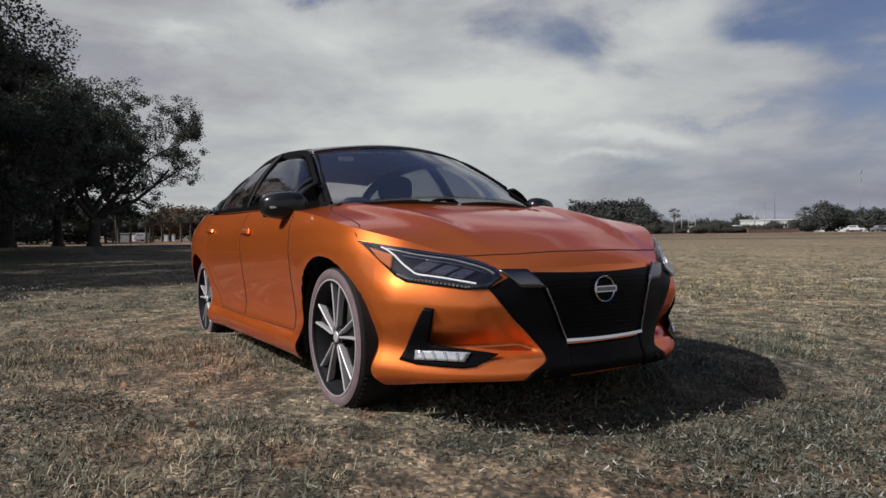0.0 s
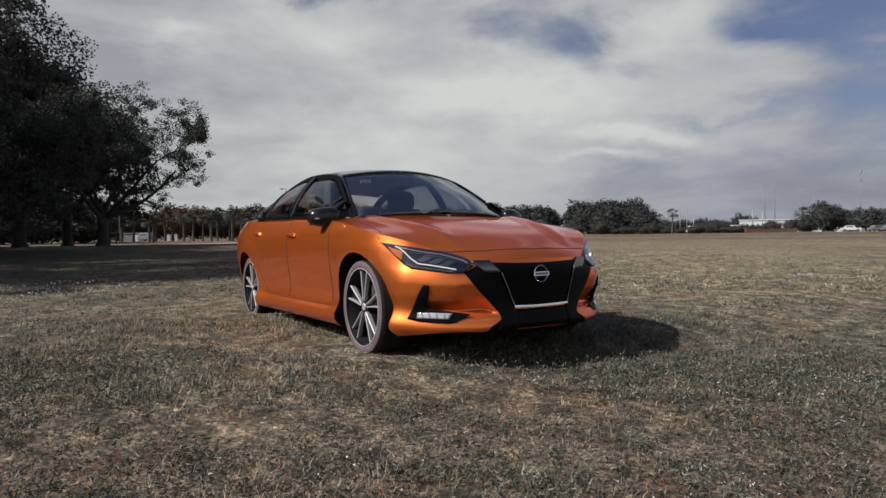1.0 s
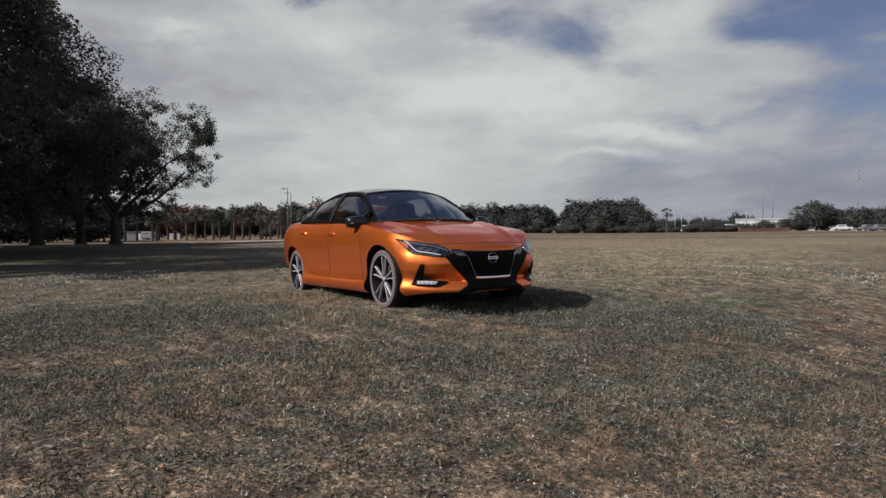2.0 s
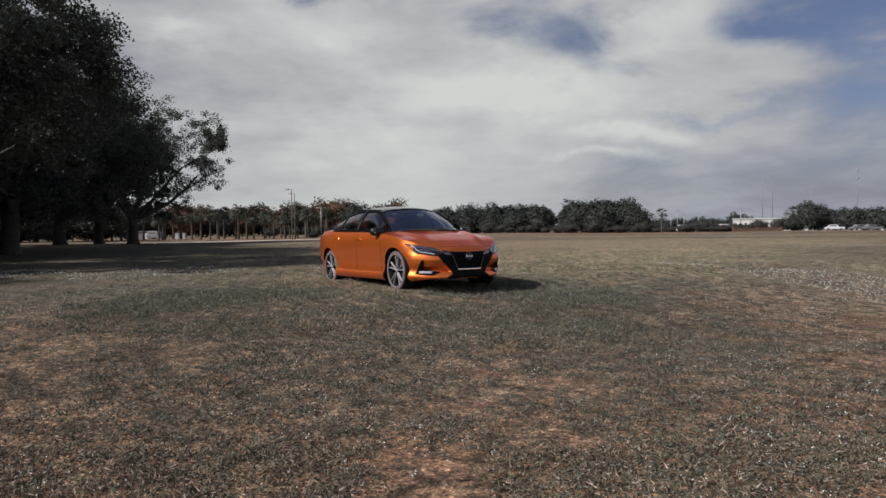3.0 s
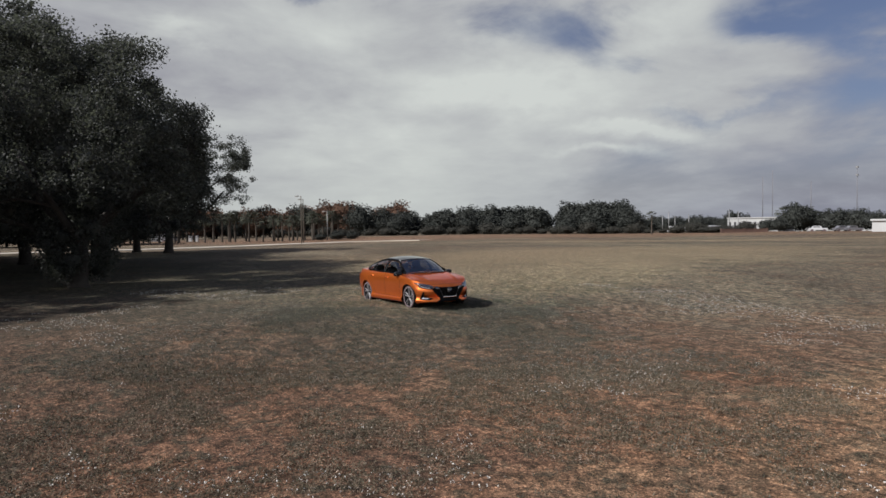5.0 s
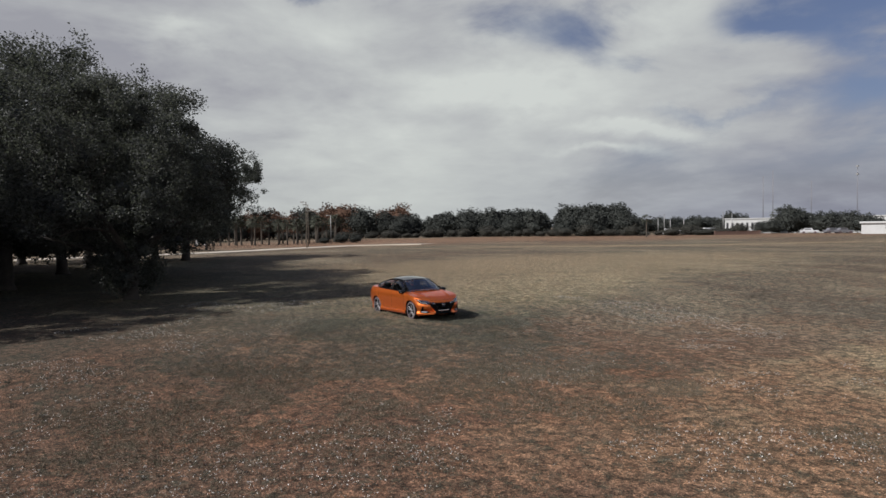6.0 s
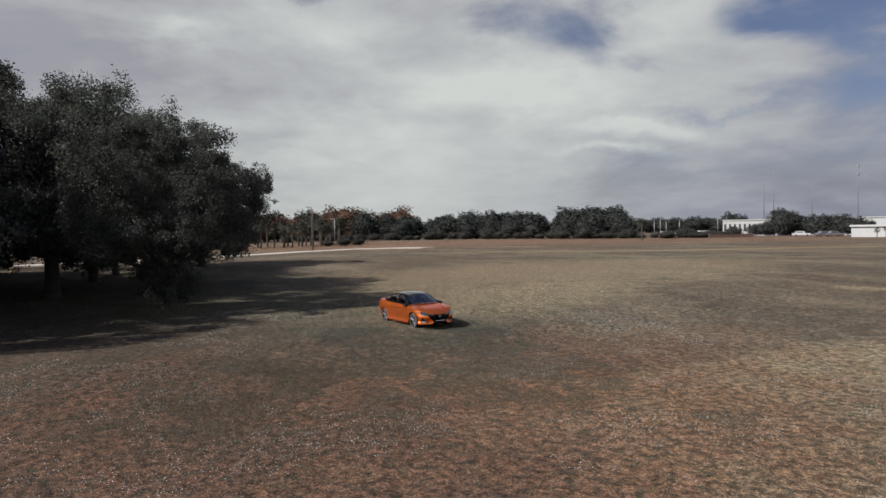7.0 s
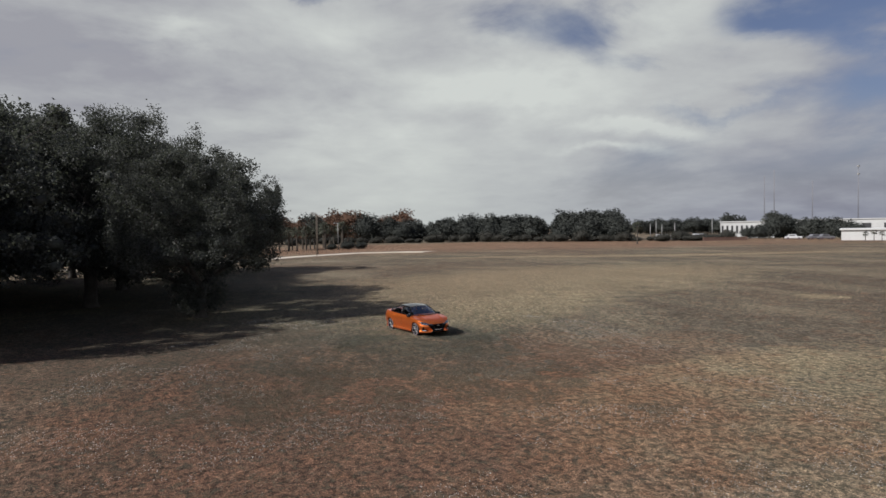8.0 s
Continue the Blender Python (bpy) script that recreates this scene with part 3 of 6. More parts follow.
def grass_patch(name, count, place, height, width, seed, bent=True, per_tuft=9, loose=0.03):
    """Blades over the stretch of the plan that place() fills with (x, y), gathered in tufts; most lie low, a few stand."""
    rng = np.random.default_rng(seed)
    tufts = max(1, count // per_tuft)
    tx, ty = place(rng, tufts)
    keep = rng.integers(0, tufts, count)
    x, y = tx[keep] + rng.normal(0, loose, count), ty[keep] + rng.normal(0, loose, count)
    tz = terrain_many(tx, ty)
    base = np.stack([x, y, tz[keep] - 0.008], 1)
    # taller in some patches than in others
    lush = np.array([noise.noise((a * 0.7, b * 0.7, 2.0)) + 0.6 * noise.noise((a * 2.6, b * 2.6, 5.0)) for a, b in zip(tx, ty)])
    tall = np.clip(0.75 + 0.65 * lush, 0.3, 1.5) * rng.uniform(0.6, 1.2, tufts)
    length = height * tall[keep] * rng.uniform(0.5, 1.3, count)
    rise = rng.uniform(0.12, 1.1, count)
    way = rng.uniform(0, 2 * math.pi, count)
    out, h = length * np.cos(rise), length * np.sin(rise)
    flat = np.stack([np.cos(way), np.sin(way), np.zeros(count)], 1)
    tips = base + flat * out[:, None] + np.stack([np.zeros(count), np.zeros(count), h * rng.uniform(0.55, 1.0, count)], 1)
    bend = base + flat * (out * 0.45)[:, None] + np.stack([np.zeros(count), np.zeros(count), h * 0.72], 1)
    q = way + math.pi / 2 + rng.normal(0, 0.6, count)
    w = width * rng.uniform(0.5, 1.5, count)
    side = np.stack([np.cos(q) * w, np.sin(q) * w, rng.normal(0, 0.25, count) * w], 1)
    ob = new(name, blades_mesh(name, base, tips, side, M_BLADE, bend=bend if bent else None))
    return tagged(ob, "short dry tan and green field grass", "grass", kind="stuff")


def strip(s0, s1, half0, half1):
    """Places along the line that leads away from the car's front, from s0 to s1 metres, widening."""
    def place(rng, k):
        s = s0 + (s1 - s0) * rng.uniform(0, 1, k)
        half = half0 + (half1 - half0) * (s - s0) / (s1 - s0)
        t = half * rng.uniform(-1, 1, k)
        return 0.85 * s + 0.54 * t + 1.0, -0.53 * s + 0.85 * t - 0.3
    return place


def around_car(rng, k):
    return rng.uniform(-7.0, 3.6, k), rng.uniform(-4.5, 9.0, k)


grass_patch("grass_near", 120000, strip(-1.2, 4.2, 2.9, 4.0), 0.070, 0.0020, 11, True, 10, 0.035)
grass_patch("grass_beside_car", 120000, around_car, 0.070, 0.0036, 12, False)
grass_patch("grass_farther", 100000, strip(3.8, 10.0, 4.2, 6.5), 0.062, 0.0034, 15, False)
grass_patch("grass_middle", 80000, strip(9.0, 17.0, 6.5, 9.0), 0.068, 0.0048, 13, False)
grass_patch("grass_wide", 60000, strip(-8.0, 26.0, 15.0, 18.0), 0.075, 0.0065, 14, False, 14, 0.05)



def behind_car(rng, k):
    """Places in the field beyond the car, thinning out with distance."""
    s = 4.0 + 36.0 * rng.uniform(0, 1, k) ** 1.5
    t = (3.0 + 0.62 * s) * rng.uniform(-1, 1, k)
    return 2.0 - 0.833 * s + 0.553 * t, 0.553 * s + 0.833 * t


grass_patch("grass_beyond_car", 90000, behind_car, 0.085, 0.0075, 16, False, 12, 0.06)


def build_weeds():
    """Low broad-leaved weeds among the grass, in flat rosettes."""
    rng = np.random.default_rng(8)
    k = 13000
    x, y = strip(-2.0, 15.0, 5.0, 9.0)(rng, k)
    patch = np.array([noise.noise((a * 0.5, b * 0.5, 11.0)) for a, b in zip(x, y)])
    keep = patch > 0.02
    x, y = x[keep], y[keep]
    z = terrain_many(x, y)
    n = 6
    c = np.repeat(np.stack([x, y, z + 0.012], 1), n, 0) + rng.normal(0, 0.02, (len(x) * n, 3)) * (1, 1, 0.3)
    ob = new("weeds", leaves_mesh("weeds", c, rng, 0.015, M_WEED, 0.0))
    tagged(ob, "low grey-green broad-leaved weeds in the grass", "weeds", kind="stuff")


build_weeds()


def build_weed_clumps(name, count, place, each, leaf, seed, mat=M_CLUMP, least=-0.22):
    """Matted clumps of small leaves, a hand high, that roughen the field before the car."""
    rng = np.random.default_rng(seed)
    x, y = place(rng, count)
    patch = np.array([noise.noise((a * 0.42, b * 0.42, 21.0)) + 0.7 * noise.noise((a * 1.3, b * 1.3, 23.0)) for a, b in zip(x, y)])
    # they leave out the dry strip
    cx, cy, ax, ay, long, wide = BUFF_STRIP
    dry = (((x - cx) * ax + (y - cy) * ay) / (long * 1.0)) ** 2 + (((x - cx) * ay - (y - cy) * ax) / (wide * 1.0)) ** 2
    keep = (patch > least) & (dry + 1.2 * patch > 0.8)
    x, y = x[keep], y[keep]
    z = terrain_many(x, y)
    wide = np.repeat(rng.uniform(0.03, 0.075, len(x)), each)[:, None]
    c = np.repeat(np.stack([x, y, z + 0.02], 1), each, 0) + rng.normal(0, 1, (len(x) * each, 3)) * wide * (1, 1, 0.35)
    ob = new(name, leaves_mesh(name, c, rng, leaf, mat, -0.35, None, 0.13, 3))
    tagged(ob, "matted grey-green weed clumps in the dry grass", "weeds", kind="stuff")


build_weed_clumps("weed_clumps_near", 12500, strip(0.5, 8.0, 3.6, 6.5), 22, 0.023, 28)


def beyond_car(rng, k):
    return 1.8 - 15.0 * rng.uniform(0, 1, k) ** 1.3, 0.8 + 15.0 * rng.uniform(0, 1, k) ** 1.3


build_weed_clumps("weed_clumps_beyond", 5500, beyond_car, 14, 0.026, 30)
build_weed_clumps("weed_clumps_middle", 12000, strip(7.0, 13.5, 5.0, 8.0), 22, 0.028, 31, M_CLUMP_DRY)
build_weed_clumps("weed_clumps", 13000, strip(6.5, 24.0, 6.2, 13.0), 12, 0.032, 29, M_CLUMP_DRY)
# darker, taller weeds in loose drifts
build_weed_clumps("weed_drifts", 9000, strip(4.5, 21.0, 8.0, 13.0), 14, 0.036, 37, M_CLUMP_DARK, 0.22)


def build_litter():
    """A few curled fallen leaves on the grass."""
    rng = np.random.default_rng(18)
    k = 260
    x, y = strip(-3.0, 12.0, 4.5, 8.0)(rng, k)
    c = np.stack([x, y, terrain_many(x, y) + 0.03], 1)
    ob = new("fallen_leaves", leaves_mesh("fallen_leaves", c, rng, 0.035, M_LITTER, 0.0))
    tagged(ob, "scattered rusty fallen leaves on the grass", "fallen leaves", kind="stuff")


build_litter()


def build_blossoms():
    rng = np.random.default_rng(5)
    k = 52000
    x, y = strip(-6.0, 24.0, 10.0, 15.0)(rng, k)
    patch = np.array([noise.noise((a * 0.30, b * 0.30, 7.0)) + 0.6 * noise.noise((a * 1.1, b * 1.1, 9.0)) for a, b in zip(x, y)])
    keep = patch > 0.13
    x, y = x[keep], y[keep]
    k = len(x)
    z = terrain_many(x, y) + rng.uniform(0.03, 0.07, k)
    c = np.repeat(np.stack([x, y, z], 1), 3, 0) + rng.normal(0, 0.006, (k * 3, 3))
    ob = new("white_blossoms", leaves_mesh("white_blossoms", c, rng, np.repeat(np.where(np.hypot(x - 2.5, y + 1.2) < 7.0, 0.008, 0.0155), 3), M_FLOWER, 0.0, None, 0.4, 3))
    tagged(ob, "small white blossoms and pale seed heads in the grass", "wildflowers", kind="stuff")


build_blossoms()
# ---- trees ----
def oak_meshes(seed, height, spread, leaves, leaf=0.24, limbs=7, low=0.25, lean=(0, 0), clumps=190, skirt=0.2, sides=6, column=0, core=0.40, puff=1.0, share=0.33):
    """Trunk and limb mesh, and crown mesh, of a broad live oak with its foot at the origin."""
    rnd = random.Random(seed)
    rng = np.random.default_rng(seed)
    verts, faces, ends = [], [], []
    r0 = height * 0.028
    fork = height * 0.20

    def grow(p, way, length, radius, depth):
        pts, radii = [p], [radius]
        q, d = p.copy(), way.normalized()
        steps = 4 if depth < 2 else 3
        for i in range(steps):
            d = (d + Vector((rnd.gauss(0, 0.18), rnd.gauss(0, 0.18), rnd.gauss(0.03, 0.12)))).normalized()
            q = q + d * length / steps
            out = math.hypot(q.x, q.y) / (spread * 0.92)
            if out > 1:
                q.x, q.y = q.x / out, q.y / out
            q.z = min(max(q.z, height * 0.14), height * 0.93)
            pts.append(q.copy())
            radii.append(radius * (1 - 0.62 * (i + 1) / steps))
        tube_into(verts, faces, pts, radii, sides if depth < 2 else 4)
        if depth >= 3:
            ends.extend(pts[1:])
            return
        if depth >= 2:
            ends.extend(pts[2:])
        count = (3, 4, 4)[depth]
        for k in range(count):
            i = rnd.choice((2, 3, 4)) if len(pts) > 4 else rnd.choice((1, 2, 3))
            side = Vector((rnd.gauss(0, 1), rnd.gauss(0, 1), rnd.gauss(0.15, 0.6))).normalized()
            grow(pts[min(i, len(pts) - 1)], d * 0.75 + side * 0.85, length * rnd.uniform(0.5, 0.72), radii[min(i, len(pts) - 1)] * 0.62, depth + 1)

    foot = [Vector((0, 0, -0.15)), Vector((0, 0, fork * 0.12)), Vector((0.05, 0.03, fork * 0.5)), Vector((0.1, -0.04, fork))]
    tube_into(verts, faces, foot, [r0 * 1.7, r0 * 1.15, r0, r0 * 1.05], 10)
    for k in range(limbs):
        a = 2 * math.pi * (k + rnd.uniform(-0.3, 0.3)) / limbs
        rise = rnd.uniform(low, 1.5)
        way = Vector((math.cos(a) + lean[0], math.sin(a) + lean[1], rise))
        flat = 1 / math.sqrt(1 + rise * rise)
        length = (spread * 0.62 * flat + (height - fork) * 0.62 * (1 - flat) + 0.12 * height) * rnd.uniform(0.85, 1.1)
        grow(foot[-1] - Vector((0, 0, rnd.uniform(0, fork * 0.25))), way, length, r0 * 0.55, 1 if k % 3 else 0)
    me = bpy.data.meshes.new("oak_wood")
    me.from_pydata([tuple(v) for v in verts], [], faces)
    me.polygons.foreach_set("use_smooth", [True] * len(me.polygons))
    me.materials.append(M_BARK)
    e = np.array([tuple(p) for p in ends])
    top = height - 0.4
    e_ok = e[(e[:, 2] > height * 0.15) & (e[:, 2] < height)]
    # clumps of leaves that fill the crown's round, thickest towards its outside
    a = rng.uniform(0, 2 * math.pi, clumps)
    f = rng.uniform(0.0, 1.0, clumps)
    hz = skirt + (0.93 - skirt) * f
    wide = np.sqrt(np.clip(1 - ((f - 0.36) / 0.68) ** 2, 0.03, 1))
    u = rng.uniform(0.0, 1.0, clumps) ** 0.45
    cl = np.stack([(np.cos(a) * u * wide + lean[0] * f) * spread, (np.sin(a) * u * wide + lean[1] * f) * spread, hz * height + rng.normal(0, 0.3, clumps)], 1)
    r = rng.uniform(0.55, 1.25, clumps) * spread / 7.0 * puff
    if column:
        # foliage that hangs down round the trunk
        b = rng.uniform(0, 2 * math.pi, column)
        near = rng.uniform(0.1, 0.36, column) * spread
        cl = np.concatenate([cl, np.stack([np.cos(b) * near, np.sin(b) * near, rng.uniform(0.05, skirt + 0.1, column) * height], 1)])
        r = np.concatenate([r, rng.uniform(0.5, 0.9, column)])
    some = int(leaves * share)
    pick = rng.integers(0, len(e_ok), some)
    c1 = e_ok[pick] + rng.normal(0, 0.26, (some, 3)) * (1, 1, 0.8)
    pick = rng.integers(0, len(cl), leaves - some)
    d = rng.normal(size=(leaves - some, 3))
    d /= np.linalg.norm(d, axis=1)[:, None]
    c2 = cl[pick] + d * (r[pick] * rng.uniform(0.0, 1.0, leaves - some) ** 0.5)[:, None] * (1, 1, 0.75)
    crown = leaves_mesh("oak_crown", np.concatenate([c1, c2]), rng, leaf, M_LEAF, 0.1, (cl[cl[:, 2] < 0.6 * height], r[cl[:, 2] < 0.6 * height] * core) if core else None, 0.42, 3)
    return me, crown, top


def oak(seed, at, height, spread, leaves, label, turn=0.0, group="oaks beside the field", **more):
    wood, crown, top = oak_meshes(seed, height, spread, leaves, **more)
    tree = new("oak_tree", None)
    tree.matrix_basis = pose(at[0], at[1], terrain(*at), 0, 0, turn) @ Matrix.Diagonal((1, 1, height / (top + 0.4), 1))
    for name, me in (("trunk", wood), ("crown", crown)):
        ob = new(name, me)
        ob.parent = tree
    return tagged(tree, label, "tree", group)


OAK = "broad dark live oak with low limbs over the field"
oaks = [
    oak(21, (-24.2, -13.0), 15.0, 8.3, 120000, OAK, 20, leaf=0.125, skirt=0.17),
    oak(22, (-26.2, -6.0), 12.9, 6.5, 90000, OAK, 75, leaf=0.125, skirt=0.18),
    oak(23, (-46.4, -6.9), 13.0, 7.4, 80000, OAK, 140, leaf=0.16, skirt=0.18),
    oak(24, (-55.3, 3.4), 14.0, 8.6, 60000, "open live oak with a long bare limb to one side", 30, leaf=0.14, clumps=150, puff=0.5, share=0.75, core=0, lean=(0.1, 0.2), low=0.15, skirt=0.3),
    oak(25, (-61.0, -12.0), 13.5, 7.8, 44000, OAK, 200, leaf=0.19),
    oak(26, (-38.2, -9.4), 13.0, 7.8, 50000, OAK, 250, leaf=0.19),
    oak(27, (-12.8, -7.9), 10.7, 5.1, 120000, "dark live oak with foliage hanging low round its trunk", 40, leaf=0.095, skirt=0.30, column=30, clumps=150),
]
for src, x, y, turn, size in ((4, -10.2, -21.5, 130, 0.90), (5, -36.0, -20.0, 300, 1.05), (4, -74.0, -19.0, 15, 0.95), (3, -26.0, -27.0, 60, 1.25), (3, -17.0, -32.0, 200, 1.3), (4, -17.5, -24.0, 100, 0.95), (5, -29.5, -19.5, 10, 1.18), (4, -56.0, -2.4, 220, 1.12), (4, -61.4, 1.2, 320, 0.95)):
    o = copy_thing(oaks[src], pose(x, y, terrain(x, y), 0, 0, turn))
    o.scale = (oaks[src].scale.x * size, oaks[src].scale.y * size, oaks[src].scale.z * size)


# ---- far woods ----
def far_tree_mesh(seed, height, spread, leaves, mat, leaf=0.42, bottom=0.12):
    """Crown of clumped leaves and a short trunk, for trees far across the field."""
    rng = np.random.default_rng(seed)

    def reach(w):
        """How far the crown bulges out in a direction."""
        a, b, c = (w * s + Vector((seed * 3.7, 1.3, 0.0)) for s in (1.3, 2.9, 6.0))
        return 0.92 + 0.38 * noise.noise(a) + 0.30 * noise.noise(b) + 0.12 * noise.noise(c)

    mid, up, down = height * 0.42, height * 0.56, height * (0.42 - bottom)

    def shell(w, part_way):
        q = reach(w) * part_way
        return (w.x * spread * q, w.y * spread * q, mid + w.z * q * (up if w.z > 0 else down))

    ways = rng.normal(size=(leaves, 3))
    ways[:, 2] = np.where(rng.uniform(size=leaves) < 0.3, np.abs(ways[:, 2]), ways[:, 2])
    depth = 0.98 - 0.24 * rng.uniform(size=leaves)
    c = np.array([shell(Vector(w).normalized(), q) for w, q in zip(ways, depth)]) + rng.normal(0, 0.12, (leaves, 3))
    crown = leaves_mesh("far_crown", c, rng, leaf, mat, 0.0, None, 0.42, 3)
    # the close inner foliage
    bm = bmesh.new()
    bm.from_mesh(crown)
    ball = bmesh.ops.create_icosphere(bm, subdivisions=2, radius=1.0)["verts"]
    for q in ball:
        q.co = shell(q.co.normalized(), 0.76)
        for face in q.link_faces:
            face.smooth = True
    bm.to_mesh(crown)
    bm.free()
    cl = [shell(Vector(w).normalized(), 0.7) for w in ways[:9]]
    v, f = [], []
    tube_into(v, f, [Vector((0, 0, -0.2)), Vector((0.1, 0, height * 0.25)), Vector((0.2, 0.1, height * 0.6))], [height * 0.025, height * 0.02, height * 0.01], 6)
    for p in cl[:9]:
        tube_into(v, f, [Vector((0.1, 0, height * 0.3)), Vector(p) * 0.6 + Vector((0, 0, height * 0.15)), Vector(p)], [height * 0.012, height * 0.008, 0.03], 4)
    wood = bpy.data.meshes.new("far_trunk")
    wood.from_pydata([tuple(q) for q in v], [], f)
    wood.materials.append(M_BARK)
    return wood, crown


def far_tree(kinds, which, x, y, turn, size, label, category, name="woodland_tree", group="woods beyond the field"):
    wood, crown = kinds[which]
    t = new(name, None)
    t.matrix_basis = pose(x, y, terrain(x, y) - 0.05, 0, 0, turn) @ Matrix.Diagonal((size[0], size[0], size[1], 1))
    for nm, me in (("trunk", wood), ("crown", crown)):
        ob = new(nm, me)
        ob.parent = t
    return tagged(t, label, category, group)


FAR_KINDS = {
    "dark": [far_tree_mesh(s, 11, 5.2, 3000, M_LEAF_FAR, 0.48, 0.0) for s in (31, 32, 33, 38, 39)],
    "rust": [far_tree_mesh(s, 11, 5.5, 3000, M_LEAF_RUST, 0.48, 0.0) for s in (34, 35, 40)],
    "brush": [far_tree_mesh(s, 4, 3.2, 1500, M_LEAF_BRUSH, 0.26, -0.1) for s in (36, 37)],
}


def along(points, k):
    """The place a fraction k along a line of points."""
    f = k * (len(points) - 1)
    i = min(int(f), len(points) - 2)
    return tuple(a + (b - a) * (f - i) for a, b in zip(points[i], points[i + 1]))


def build_woods():
    rnd = random.Random(4)
    edge = [(-205.0, 22.0), (-205.0, 55.0), (-196.0, 84.0), (-176.0, 104.0), (-152.0, 124.0), (-128.0, 141.0), (-118.0, 150.0)]
    for row, back in ((0, 0.0), (1, 9.0), (2, 19.0)):  # three rows deep
        for k in range(23):
            f = (k + rnd.uniform(0, 0.8)) / 23
            x, y = along(edge, min(f, 0.999))
            x, y = x - back * 0.75 + rnd.uniform(-2, 2), y + back * 0.65 + rnd.uniform(-2, 2)
            rust = f < 0.45 and rnd.random() < (0.3, 0.8, 0.8)[row]
            kind = "rust" if rust else "dark"
            h = (0.98 if f < 0.45 else 0.78 if f < 0.9 else 0.84) + (0.08 if row == 2 else 0.0)
            if rust:
                h *= 0.98
            s = rnd.choice((0.78, 0.9, 1.0, 1.08, 1.2)) * (0.88 if row == 0 else 1.0)
            far_tree(FAR_KINDS[kind], rnd.randrange(len(FAR_KINDS[kind])), x, y, rnd.uniform(0, 360), (s * 1.2, s * h),
                     "russet bald woodland tree at the field's edge" if rust else "dark green woodland tree at the field's edge", "tree")
    # and on behind the oaks
    rear = [(-95.0, -185.0), (-140.0, -130.0), (-178.0, -75.0), (-200.0, -20.0), (-206.0, 24.0)]
    for k in range(16):
        x, y = along(rear, (k + rnd.uniform(0, 0.7)) / 16)
        s = rnd.uniform(0.9, 1.2)
        far_tree(FAR_KINDS["dark"], rnd.randrange(5), x + rnd.uniform(-5, 5), y + rnd.uniform(-5, 5), rnd.uniform(0, 360), (s * 1.6, s), "dark green woodland tree at the field's edge", "tree")
    # a dark belt beyond the path
    belt = [(-112.0, -95.0), (-126.0, -62.0), (-136.0, -34.0), (-143.0, -8.0), (-150.0, 12.0)]
    for k in range(28):
        x, y = along(belt, (k + rnd.uniform(0, 0.7)) / 28)
        s = rnd.uniform(0.55, 0.9)
        far_tree(FAR_KINDS["dark"], rnd.randrange(5), x + rnd.uniform(-5, 5), y + rnd.uniform(-4, 4), rnd.uniform(0, 360), (s * 1.6, s), "dark green woodland tree beyond the path", "tree")
    low = [(-186.0, 60.0), (-178.0, 90.0), (-160.0, 108.0), (-136.0, 126.0), (-112.0, 144.0)]
    for k in range(44):
        x, y = along(low, (k + rnd.uniform(0, 0.7)) / 34)
        s = rnd.uniform(0.55, 1.05)
        far_tree(FAR_KINDS["brush"], rnd.randrange(2), x + rnd.uniform(-2, 2), y + rnd.uniform(-2, 2), rnd.uniform(0, 360), (s, s * rnd.uniform(0.6, 1.0)),
                 "grey-brown brush at the foot of the woods", "bush", "brush", "brush along the woods")


build_woods()
# trees added mostly out of view, to hold sky light off the shaded ground
for x, y, w, h in ((-13.0, -31.0, 1.5, 1.15), (-22.0, -25.0, 1.3, 1.1), (-31.0, -26.0, 1.5, 1.2), (-39.0, -24.0, 1.5, 1.2), (-47.0, -22.0, 1.5, 1.15), (-56.0, -24.0, 1.6, 1.2)):
    far_tree(FAR_KINDS["dark"], int(-x) % 5, x, y, x * 31, (w, h), "dense dark tree added beside the grove to block sky light", "tree", "sky_blocker_tree", "grove beside the field")


